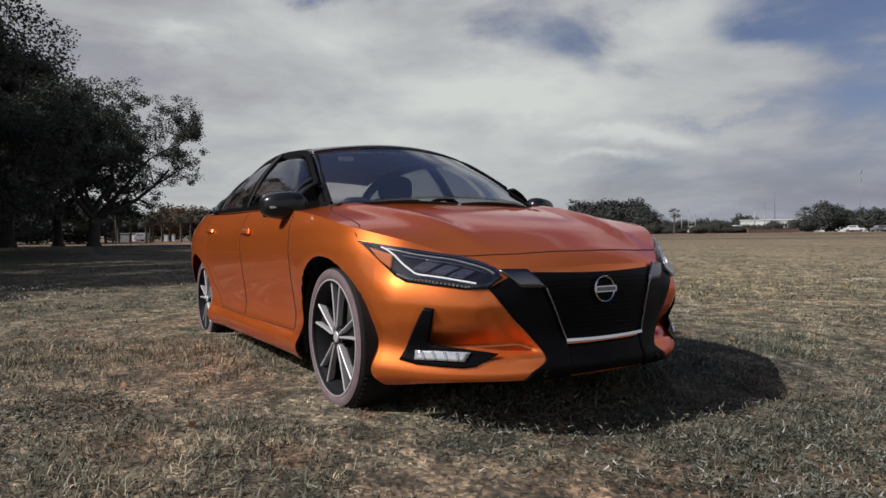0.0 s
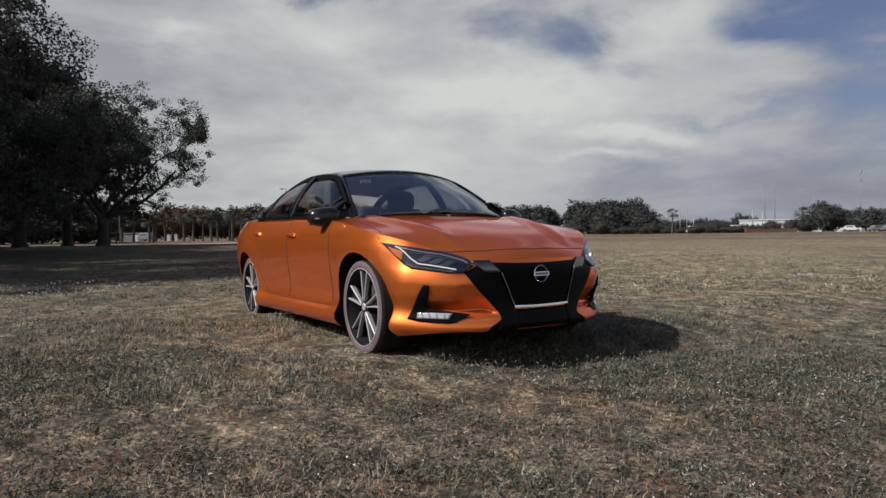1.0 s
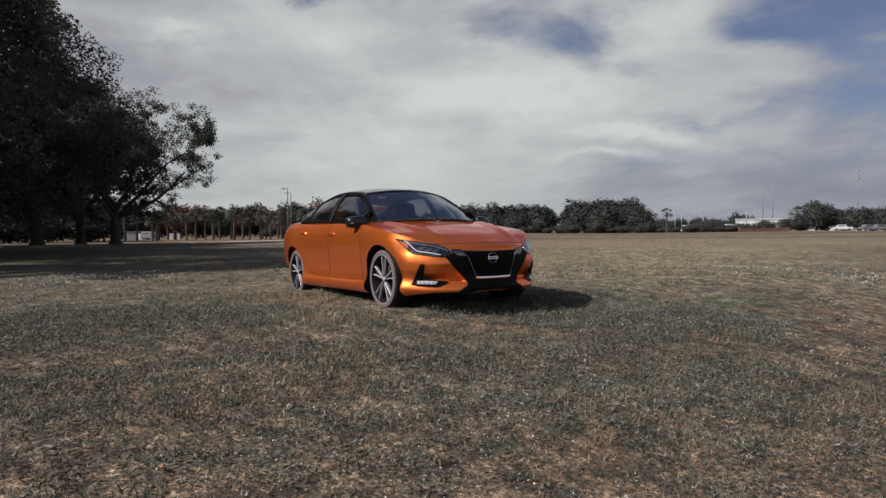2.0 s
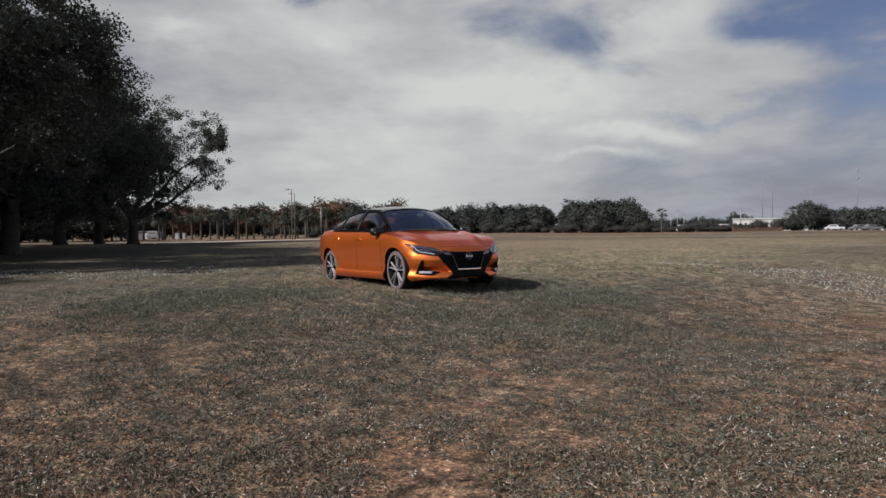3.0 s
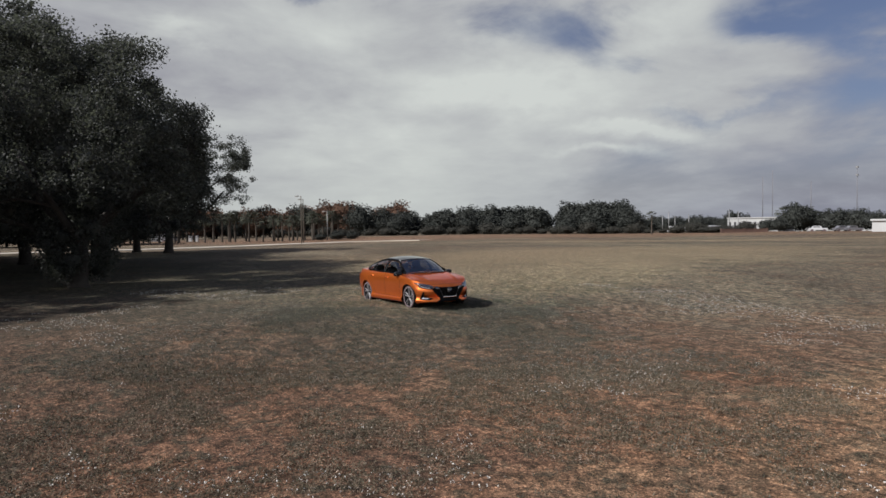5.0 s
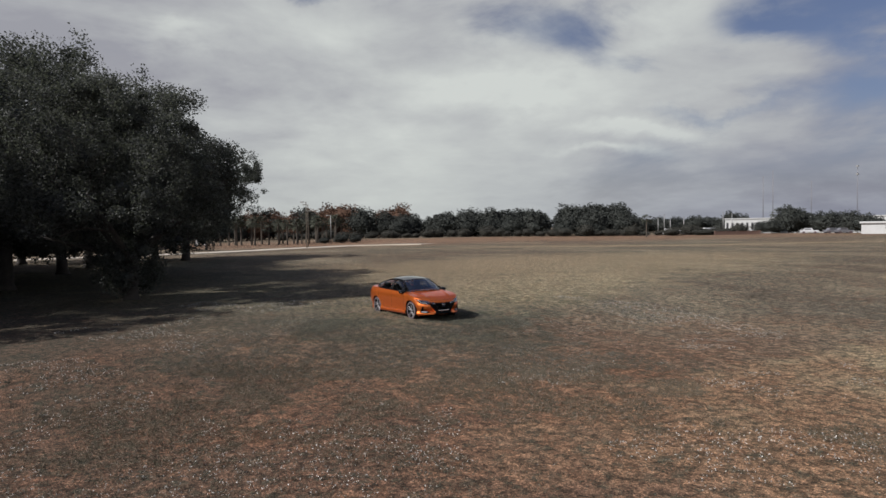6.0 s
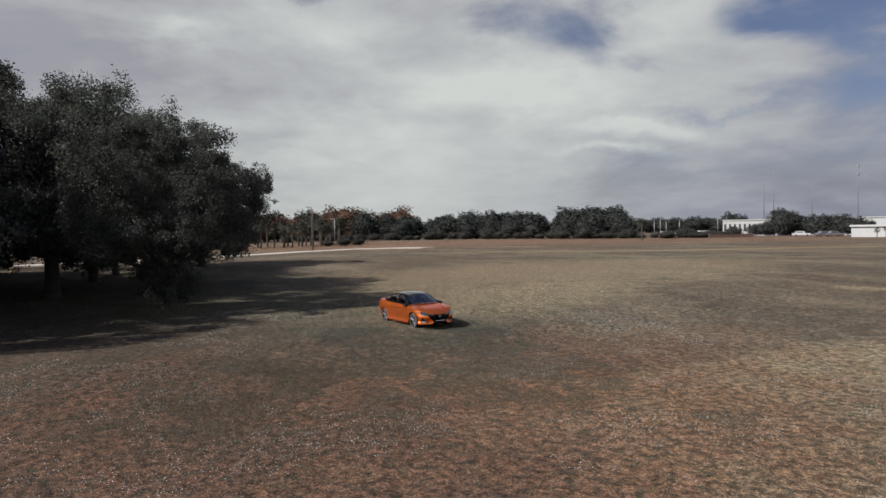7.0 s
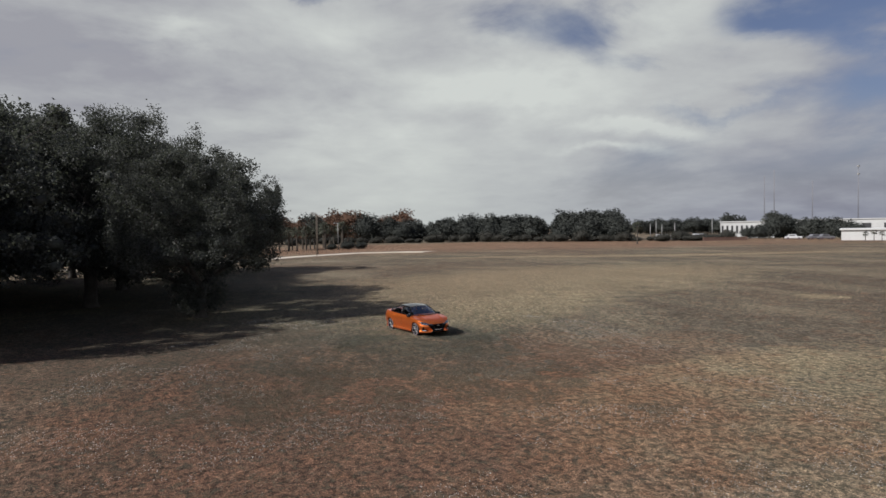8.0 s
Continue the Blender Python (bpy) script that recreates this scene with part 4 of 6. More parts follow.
# ---- palms ----
def palm_meshes(seed, height, fronds=34, reach=2.0):
    rnd = random.Random(seed)
    v, f = [], []
    tube_into(v, f, [Vector((0, 0, -0.2)), Vector((0.03, 0, height * 0.4)), Vector((0.08, 0.03, height))], [0.24, 0.19, 0.2], 9)
    for k in range(26):
        a, z = k * 2.4, height * (0.72 + 0.28 * k / 26)
        p = Vector((0.06, 0.02, z))
        tube_into(v, f, [p + Vector((math.cos(a), math.sin(a), 0)) * 0.15, p + Vector((math.cos(a), math.sin(a), 0.8)) * 0.3], [0.05, 0.02], 4)
    trunk = bpy.data.meshes.new("palm_trunk")
    trunk.from_pydata([tuple(q) for q in v], [], f)
    trunk.materials.append(M_PALM_TRUNK)
    base, tips, side, bend = [], [], [], []
    crown = Vector((0.08, 0.03, height))
    for k in range(fronds):
        a, e = rnd.uniform(0, 2 * math.pi), rnd.uniform(-0.75, 1.2)
        d = Vector((math.cos(a) * math.cos(e), math.sin(a) * math.cos(e), math.sin(e)))
        hub = crown + d * reach * 0.45
        s = Vector((-math.sin(a), math.cos(a), 0))
        up = d.cross(s)
        base.append(crown), tips.append(hub), side.append(s * 0.02), bend.append((crown + hub) / 2)
        for j in range(11):
            q = (j - 5) / 5 * 1.35
            g = (d * math.cos(q) + s * math.sin(q) + up * rnd.uniform(-0.1, 0.1)).normalized()
            length = reach * rnd.uniform(0.5, 0.62)
            base.append(hub), bend.append(hub + g * length * 0.6)
            tips.append(hub + g * length + Vector((0, 0, -length * 0.28))), side.append(s.cross(g).normalized() * 0.02 + s * 0.035)
    crown_me = blades_mesh("palm_crown", *(np.array([tuple(q) for q in w]) for w in (base, tips, side)), M_PALM, bend=np.array([tuple(q) for q in bend]))
    return trunk, crown_me


PALMS = [palm_meshes(s, h) for s, h in ((51, 5.2), (52, 4.4), (53, 5.8))]


def palm(which, x, y, turn, s, label="sabal palm with a rounded head of fan fronds", group="palms by the path"):
    t = new("palm_tree", None)
    t.matrix_basis = pose(x, y, terrain(x, y), 0, 0, turn) @ Matrix.Diagonal((s, s, s, 1))
    for nm, me in zip(("trunk", "crown"), PALMS[which]):
        ob = new(nm, me)
        ob.parent = t
    return tagged(t, label, "palm", group)


def build_palms():
    rnd = random.Random(9)
    row = [(-150.0, 10.0), (-150.0, 34.0), (-148.0, 52.0), (-152.0, 66.0)]
    for k in range(40):
        x, y = along(row, (k + rnd.uniform(0, 0.6)) / 40)
        palm(rnd.randrange(3), x + rnd.uniform(-9, 4), y, rnd.uniform(0, 360), rnd.uniform(0.95, 1.25))
    palm(2, -88.5, 122.5, 40, 0.82, "lone sabal palm at the end of the woods", "lone palm")


build_palms()
# ---- far things ----
def build_path():
    """A pale concrete path that bends across the far side of the field."""
    line = [(-84.0, -60.0), (-88.0, -30.0), (-90.0, -8.0), (-99.0, 19.0), (-108.0, 37.0), (-112.0, 50.0), (-104.0, 58.0), (-96.0, 61.0)]
    verts, faces = [], []
    n = 90
    pts = [Vector((*along(line, i / n), 0)) for i in range(n + 1)]
    for _ in range(6):
        pts = [pts[0]] + [(pts[i - 1] + pts[i] * 2 + pts[i + 1]) / 4 for i in range(1, n)] + [pts[-1]]
    for i, p in enumerate(pts):
        t = (pts[min(i + 1, n)] - pts[max(i - 1, 0)]).normalized()
        s = Vector((-t.y, t.x, 0)) * 2.6
        for q, up in ((p - s, -0.1), (p - s, 0.06), (p + s, 0.06), (p + s, -0.1)):
            verts.append((q.x, q.y, terrain(p.x, p.y) + up + 0.03))
    for i in range(n):
        for j in range(3):
            a = i * 4 + j
            faces.append((a, a + 1, a + 5, a + 4))
    tagged(mesh_object("path", verts, faces, M_PATH), "pale concrete path across the far field", "path", kind="structure")


build_path()


def street_lamp(x, y, height, facing, label="tall wooden pole with a small lamp head", two=False, mat=None):
    z = terrain(x, y)
    t = new("street_lamp", None)
    t.matrix_basis = pose(x, y, z, 0, 0, facing)
    tube("pole", [(0, 0, -0.3), (0, 0, height * 0.5), (0, 0, height)], [0.11, 0.09, 0.075], mat or M_POLE, t)
    tube("arm", [(0, 0, height - 0.15), (0.5, 0, height - 0.02), (1.0, 0, height - 0.02)], 0.05, M_GALV, t, 6)
    head = part("lamp_head", box_bm((0.95, 0.42, 0.2), (1.2, 0, height), 0.06), M_LAMP_HEAD, t)
    part("lens", box_bm((0.6, 0.3, 0.06), (1.25, 0, height - 0.12), 0.02), M_LAMP_GLASS, head)
    return tagged(t, label, "street lamp", "lamps along the path")


street_lamp(-107.6, 38.3, 9.7, 200)
street_lamp(-118.0, 42.8, 9.6, 200, "tall thin wooden pole with a small lamp head")
street_lamp(-142.0, 58.8, 7.6, 200, "grey steel lamp post with a flat head", mat=M_GALV)
street_lamp(-178.0, 103.0, 7.2, 200, "grey steel lamp post with a flat head", mat=M_GALV)


def mast(x, y, height, width, drums):
    """A slender lattice mast with three legs, rungs and braces."""
    t = new("radio_mast", None)
    t.matrix_basis = pose(x, y, -2.0)
    legs = [Vector((width * math.cos(a), width * math.sin(a), 0)) for a in (0.3, 0.3 + 2.094, 0.3 + 4.189)]
    for p in legs:
        tube("leg", [p, p * 0.75 + Vector((0, 0, height))], [width * 0.30, width * 0.22], M_MAST, t, 5)
    v, f = [], []
    n = int(height / 4.5)
    for i in range(n):
        a, b = i / n, (i + 1) / n
        for k in range(3):
            p, q = legs[k], legs[(k + 1) % 3]
            tube_into(v, f, [p * (1 - 0.25 * a) + Vector((0, 0, height * a)), q * (1 - 0.25 * b) + Vector((0, 0, height * b))], [width * 0.12] * 2, 4)
    mesh_object("bracing", v, f, M_MAST, False, t)
    for k, z in enumerate(drums):
        bm = bmesh.new()
        bmesh.ops.create_cone(bm, cap_ends=True, segments=12, radius1=width * 2.6, radius2=width * 2.6, depth=width * 3.2)
        bmesh.ops.translate(bm, vec=(0, 0, height * z), verts=bm.verts)
        part("antenna_drum", bm, M_LAMP_HEAD, t)
    return tagged(t, "slender grey lattice radio mast on the horizon", "mast", "masts on the horizon")




def bearing(px, dist):
    """A place at that distance along the horizon, px being the tangent to the right of the walk's line of sight."""
    d = Vector((-0.8334, 0.5527))
    r = Vector((0.5527, 0.8334))
    w = (d + r * px).normalized()
    return 28.0 + w.x * dist, -16.5 + w.y * dist


for px, height, drums in ((0.491, 109.0, ()), (0.506, 121.0, ()), (0.565, 94.0, ()), (0.6355, 122.0, (0.985, 0.85))):
    mast(*bearing(px, 1600.0), height, 1.0, drums)


def low_building(x, y, turn, length, depth, height, bays, label):
    """A long, low white building: wall, roof edge and a row of dark openings with piers between them."""
    t = new("low_building", None)
    t.matrix_basis = pose(x, y, terrain(x, y) - 0.2, 0, 0, turn)
    part("wall", box_bm((length, depth, height), (0, 0, height / 2)), M_WHITE_WALL, t, smooth=False)
    part("roof", box_bm((length + 0.8, depth + 0.8, 0.5), (0, 0, height + 0.25), 0.05), M_WHITE_WALL, t, smooth=False)
    for k in range(bays):
        px = -length / 2 + length * (k + 0.5) / bays
        w = part("window", box_bm((length / bays * 0.42, 0.2, height * 0.45), (px, -depth / 2 - 0.03, height * 0.56)), M_DARK_OPENING, t, smooth=False)
        part("sill", box_bm((length / bays * 0.5, 0.3, 0.15), (px, -depth / 2 - 0.1, height * 0.32)), M_WHITE_WALL, w, smooth=False)
    return tagged(t, label, "building", "white buildings beyond the field")


low_building(*bearing(0.465, 395.0), 31, 26.5, 18.0, 8.8, 11, "long low white building with a row of dark openings")
low_building(*bearing(0.600, 415.0), 26, 58.0, 18.0, 9.2, 6, "long white flat-roofed warehouse behind trees")
low_building(*bearing(0.703, 209.0), 23, 26.0, 12.0, 2.9, 0, "plain white flat-roofed building")


def clumps(kind, places, label, group, name="bush"):
    for px, dist, w, h in places:
        x, y = bearing(px, dist)
        far_tree(FAR_KINDS[kind], int(px * 1000) % len(FAR_KINDS[kind]), x, y, px * 3000, (w, h), label, "bush" if kind == "brush" else "tree", name, group)


clumps("dark", ((0.510, 234.0, 0.85, 0.82), (0.523, 238.0, 0.9, 0.78), (0.494, 240.0, 0.5, 0.45), (0.548, 236.0, 0.8, 0.60), (0.566, 232.0, 0.8, 0.62), (0.584, 238.0, 0.8, 0.60), (0.602, 230.0, 0.75, 0.62), (0.619, 222.0, 0.75, 0.5), (0.634, 216.0, 0.6, 0.42),
                (0.470, 226.0, 0.55, 0.36), (0.484, 224.0, 0.6, 0.40), (0.456, 560.0, 1.0, 1.3), (0.435, 540.0, 1.6, 1.5),
                *((0.30 + 0.0135 * k, 560.0 + 11 * (k % 3), 2.0, (1.15, 0.95, 1.25, 1.05)[k % 4]) for k in range(10))),
       "rounded dark tree beyond the field", "trees beyond the field", "woodland_tree")
clumps("brush", ((0.335, 205.0, 1.0, 0.6), (0.383, 208.0, 1.4, 0.5), (0.405, 208.0, 1.3, 0.55)), "dark low bush on the field's edge", "bushes beyond the field")
for tan, which in ((0.650, 1), (0.6635, 0), (0.676, 1)):
    palm(which, *bearing(tan, 190.0), tan * 4000, 0.44, "small dark palm before a white wall", "palms by the white wall")
palm(0, *bearing(0.500, 300.0), 20, 1.9, "tall palm standing over the far trees", "tall palms")


def block_wall():
    """A low reddish wall on the field's far edge, in bays with a coping."""
    t = new("block_wall", None)
    x, y = bearing(0.432, 206.0)
    t.matrix_basis = pose(x, y, terrain(x, y) - 0.2, 0, 0, 56)
    part("wall", box_bm((12.5, 0.3, 1.1), (0, 0, 0.55), 0.02), M_RUSTY_WALL, t, smooth=False)
    part("coping", box_bm((12.7, 0.45, 0.12), (0, 0, 1.15), 0.02), M_RUSTY_WALL, t, smooth=False)
    for k in range(5):
        part("pier", box_bm((0.45, 0.5, 1.3), (-6.2 + 3.1 * k, 0, 0.65), 0.02), M_RUSTY_WALL, t, smooth=False)
    return tagged(t, "low reddish block wall on the field's far edge", "wall")


block_wall()


def near_bearing(px, dist):
    """As bearing, from the walk's beginning."""
    w = (Vector((-0.8334, 0.5527)) + Vector((0.5527, 0.8334)) * px).normalized()
    return 4.0 + w.x * dist, -2.0 + w.y * dist


for x, y, w, h in ((-139.5, 60.5, 1.35, 0.85), (-137.0, 63.5, 1.1, 0.75), (-142.5, 57.0, 1.0, 0.6)):
    far_tree(FAR_KINDS["dark"], 1, x, y, x * 7, (w * 0.34, h * 0.28), "dense dark bush beside the path", "bush", "bush", "bushes by the path")


def parked_vehicle(x, y, turn, paint, van, label):
    """A vehicle far off: body, cabin with windows, wheels."""
    t = new("parked_van" if van else "parked_car", None)
    t.matrix_basis = pose(x, y, terrain(x, y), 0, 0, turn)
    tall = 1.15 if van else 0.62
    part("body", box_bm((4.6, 1.8, 0.62), (0, 0, 0.62), 0.14), paint, t)
    bm = box_bm((3.6 if van else 2.6, 1.6, tall), (-0.35, 0, 0.9 + tall / 2), 0.0)
    for v in bm.verts:
        if v.co.z > 1.2:
            v.co.x *= 0.86 if van else 0.68
            v.co.y *= 0.86
    bmesh.ops.bevel(bm, geom=bm.edges[:], offset=0.08, segments=2, affect="EDGES")
    cab = part("cabin", bm, paint, t)
    for sy in (-1, 1):
        part("window", box_bm((2.2 if van else 1.6, 0.04, 0.36), (-0.35, 0.745 * sy, 1.2 if not van else 1.5), 0.01), M_DARK_OPENING, cab)
    part("windscreen", box_bm((0.05, 1.2, 0.36), (1.12 if van else 0.72, 0, 1.2 if not van else 1.5), 0.01), M_DARK_OPENING, cab)
    for wx in (-1.4, 1.4):
        for wy in (-0.8, 0.8):
            wheel_bm = bmesh.new()
            bmesh.ops.create_cone(wheel_bm, cap_ends=True, segments=16, radius1=0.33, radius2=0.33, depth=0.22)
            bmesh.ops.rotate(wheel_bm, cent=(0, 0, 0), matrix=Matrix.Rotation(radians(90), 3, "X"), verts=wheel_bm.verts)
            bmesh.ops.translate(wheel_bm, vec=(wx, wy, 0.33), verts=wheel_bm.verts)
            part("wheel", wheel_bm, M_RUBBER, t)
    return tagged(t, label, "van" if van else "car", "vehicles parked far off")


WHITE_V, GREY_V = "white vehicle parked far across the field", "silver car parked far across the field"
for px, turn, paint, van, label in ((0.335, 60, M_WHITE_PAINT, True, WHITE_V), (0.348, 50, M_WHITE_PAINT, False, WHITE_V), (0.362, 70, M_GREY_PAINT, False, GREY_V), (0.376, 58, M_WHITE_PAINT, False, WHITE_V),
                                    (0.392, 62, M_WHITE_PAINT, True, WHITE_V), (0.538, 30, M_WHITE_PAINT, False, WHITE_V), (0.572, 60, M_GREY_PAINT, False, GREY_V), (0.588, 55, M_GREY_PAINT, False, GREY_V)):
    parked_vehicle(*bearing(px, 212.0), turn, paint, van, label)
parked_vehicle(*near_bearing(-0.462, 172.0), 35, M_GREY_PAINT, True, "silver van parked beyond the path")


def post(x, y, height, mat, label):
    t = new("utility_post", None)
    t.matrix_basis = pose(x, y, terrain(x, y))
    tube("pole", [(0, 0, -0.3), (0, 0, height)], [0.13, 0.09], mat, t, 8)
    part("cap", box_bm((0.3, 0.3, 0.12), (0, 0, height + 0.04), 0.03), M_GALV, t)
    return tagged(t, label, "post", "posts beyond the field")


for px, h in ((0.316, 5.2), (0.325, 6.2), (0.334, 5.0), (0.354, 5.4), (0.412, 6.5), (0.425, 6.0)):
    post(*bearing(px, 216.0), h, M_GALV, "pale steel post beyond the field")
post(*near_bearing(-0.505, 140.0), 8.6, M_POLE, "grey wooden pole beside the path")


def shed(x, y, turn, size, label):
    t = new("shed", None)
    t.matrix_basis = pose(x, y, terrain(x, y), 0, 0, turn)
    part("wall", box_bm(size, (0, 0, size[2] / 2), 0.02), M_SHEET, t, smooth=False)
    part("roof", box_bm((size[0] + 0.4, size[1] + 0.4, 0.15), (0, 0, size[2] + 0.06), 0.02), M_GALV, t, smooth=False)
    part("door", box_bm((1.2, 0.08, size[2] * 0.8), (size[0] * 0.2, -size[1] / 2 - 0.03, size[2] * 0.4), 0.01), M_WHITE_PAINT, t, smooth=False)
    return tagged(t, label, "shed", "sheds by the path")


def utility_box(x, y, turn):
    t = new("utility_box", None)
    t.matrix_basis = pose(x, y, terrain(x, y), 0, 0, turn)
    part("cabinet", box_bm((0.9, 0.7, 1.5), (0, 0, 0.75), 0.05), M_WHITE_PAINT, t)
    part("lid", box_bm((1.0, 0.8, 0.1), (0, 0, 1.54), 0.03), M_WHITE_PAINT, t)
    part("plinth", box_bm((1.1, 0.9, 0.12), (0, 0, 0.03), 0.02), M_PATH, t)
    return tagged(t, "white metal utility box beyond the path", "utility box", "utility boxes beyond the path")


utility_box(-161.0, 28.4, 60)
utility_box(-160.4, 29.8, 60)
shed(*near_bearing(-0.478, 180.0), 56, (5.0, 3.0, 1.9), "low grey sheet-metal shed beyond the path")
# ---- the car ----
# its own axes: x ahead, y to its left, z up, the origin on the ground midway between the axles
AXLE, TRACK, TYRE_R = 1.3565, 0.755, 0.325
car = new("sedan_car", None)
car.matrix_basis = pose(0.033, 0.048, -0.022, 0, -1.08, -2.07)
tagged(car, "orange metallic sedan with a black roof, parked on grass", "car")


def curve(keys, x):
    """A smooth line through (x, value) keys."""
    if x <= keys[0][0]:
        return keys[0][1]
    if x >= keys[-1][0]:
        return keys[-1][1]
    for i in range(len(keys) - 1):
        (a, u), (b, v) = keys[i], keys[i + 1]
        if a <= x <= b:
            s0 = (v - keys[i - 1][1]) / (b - keys[i - 1][0]) if i > 0 else (v - u) / (b - a)
            s1 = (keys[i + 2][1] - u) / (keys[i + 2][0] - a) if i + 2 < len(keys) else (v - u) / (b - a)
            t, h = (x - a) / (b - a), b - a
            return u * (1 + 2 * t) * (1 - t) ** 2 + s0 * h * t * (1 - t) ** 2 + v * t * t * (3 - 2 * t) + s1 * h * t * t * (t - 1)


def spline(points, n):
    """n + 1 points on a smooth line through the given ones (centripetal enough for even keys)."""
    out = []
    m = len(points) - 1
    for k in range(n + 1):
        f = k / n * m
        i = min(int(f), m - 1)
        t = f - i
        p0, p1, p2, p3 = (Vector(points[min(max(j, 0), m)]) for j in (i - 1, i, i + 1, i + 2))
        out.append(0.5 * (2 * p1 + (p2 - p0) * t + (2 * p0 - 5 * p1 + 4 * p2 - p3) * t * t + (3 * p1 - p0 - 3 * p2 + p3) * t ** 3))
    return out


# the outline from above, one half, from the nose round to the tail
OUTLINE = [(2.235, 0.0), (2.225, 0.2), (2.185, 0.40), (2.10, 0.57), (1.98, 0.70), (1.82, 0.80), (1.60, 0.868), (1.30, 0.895), (0.85, 0.898), (0.2, 0.898), (-0.5, 0.90),
           (-1.1, 0.905), (-1.5, 0.90), (-1.85, 0.865), (-2.1, 0.79), (-2.28, 0.62), (-2.36, 0.35), (-2.38, 0.0)]
SIDE_IN = [(0.15, 0.09), (0.19, 0.03), (0.24, 0.008), (0.29, 0.022), (0.36, 0.05), (0.46, 0.038), (0.58, 0.015), (0.70, 0.0), (0.775, 0.003), (0.84, 0.013), (0.92, 0.052), (1.0, 0.11), (1.06, 0.15)]
SILL_IN = [(0.15, 0.09), (0.18, 0.034), (0.22, 0.010), (0.268, 0.003), (0.292, 0.040), (0.36, 0.05)]
NOSE_IN = [(0.18, 0.11), (0.205, 0.055), (0.23, 0.045), (0.28, 0.06), (0.36, 0.075), (0.46, 0.078), (0.56, 0.081), (0.60, 0.089), (0.64, 0.106), (0.68, 0.14), (0.72, 0.19), (0.80, 0.30), (1.0, 0.5)]
TAIL_IN = [(0.15, 0.16), (0.25, 0.05), (0.4, 0.01), (0.6, 0.0), (0.8, 0.03), (0.95, 0.06), (1.06, 0.12)]
TOP = [(-2.4, 1.0), (-2.1, 1.015), (-1.6, 1.01), (-1.1, 0.985), (-0.4, 0.965), (0.3, 0.945), (0.7, 0.925), (1.0, 0.90), (1.3, 0.862), (1.55, 0.818), (1.8, 0.755), (2.0, 0.69), (2.12, 0.65), (2.24, 0.628)]
HOOD = [(0.6, 0.985), (0.9, 0.965), (1.2, 0.922), (1.5, 0.865), (1.8, 0.79), (2.0, 0.714), (2.06, 0.689), (2.10, 0.664), (2.132, 0.634)]
DECK = [(-2.4, 1.03), (-2.2, 1.065), (-1.9, 1.075), (-1.4, 1.07)]

outline = spline([(*p, 0) for p in OUTLINE], 190)
NS, NZ = len(outline), 40
for _ in range(10):  # fair the nose
    outline = [outline[i] if outline[i].x < 1.4 else Vector(((outline[1 if i == 0 else i - 1].x + 2 * outline[i].x + outline[i + 1].x) / 4, (0 if i == 0 else (outline[i - 1].y + 2 * outline[i].y + outline[i + 1].y) / 4), 0)) for i in range(NS - 1)] + [outline[-1]]


def wall_point(i, k):
    """Column i of the outline, row k from the sill up to the shoulder."""
    p = outline[i]
    a, b = outline[max(i - 1, 0)], outline[min(i + 1, NS - 1)]
    t = (b - a).normalized()
    if i in (0, NS - 1):
        t = Vector((0, 1, 0)) * (1 if i == 0 else -1)
    nrm = Vector((t.y, -t.x, 0))
    front, back = ease(0.12, 0.85, nrm.x), ease(0.12, 0.85, -nrm.x)
    top = curve(TOP, p.x)
    low = 0.16 + 0.045 * front + 0.12 * back
    z = low + (top - low) * k / NZ
    flank = curve(SIDE_IN, z)
    if z < 0.36:  # the sill stands out under the doors
        flank += (curve(SILL_IN, z) - flank) * ease(1.05, 0.85, abs(p.x))
    inn = flank * (1 - front - back) + curve(NOSE_IN, z) * front + curve(TAIL_IN, z) * back
    if p.x < -1.6 and z < 0.44:
        inn = max(inn, 0.065)
    # the bumper's shoulder under the headlight
    inn -= 0.042 * ease(0.66, 0.49, z) * ease(0.30, 0.44, z) * ease(0.18, 0.45, nrm.x) * ease(0.97, 0.80, nrm.x)
    q = p - nrm * inn
    # flares over the wheels
    for ax in (AXLE, -AXLE):
        d = math.hypot(p.x - ax, z - TYRE_R)
        q = q + nrm * 0.020 * math.exp(-((d - 0.37) / (0.07 if d < 0.37 else 0.13)) ** 2) * (1 - front - back)
    return Vector((q.x, max(q.y, 0.0), z))


ARCH = 0.358


def arch_of(p):
    for ax in (AXLE, -AXLE):
        if math.hypot(p.x - ax, max(p.z - TYRE_R - 0.005, 0.0)) < ARCH:
            return ax
    return None


WALL = [[wall_point(i, k) for k in range(NZ + 1)] for i in range(NS)]


def wall_faces():
    keep = []
    for i in range(NS - 1):
        for k in range(NZ):
            c = (WALL[i][k] + WALL[i + 1][k + 1]) / 2
            if arch_of(c) is None:
                keep.append((i, k))
    return keep


KEEP = wall_faces()
# draw the cut edge onto the arch's circle
PLAIN = [[p.copy() for p in col] for col in WALL]


def skin_y(k, x, default):
    """How far out the wall stands at row k and place x."""
    for i in range(12, NS - 13):
        a, b = PLAIN[i][k], PLAIN[i + 1][k]
        if b.x <= x <= a.x and a.x > b.x:
            return a.y + (b.y - a.y) * (a.x - x) / (a.x - b.x)
    return default


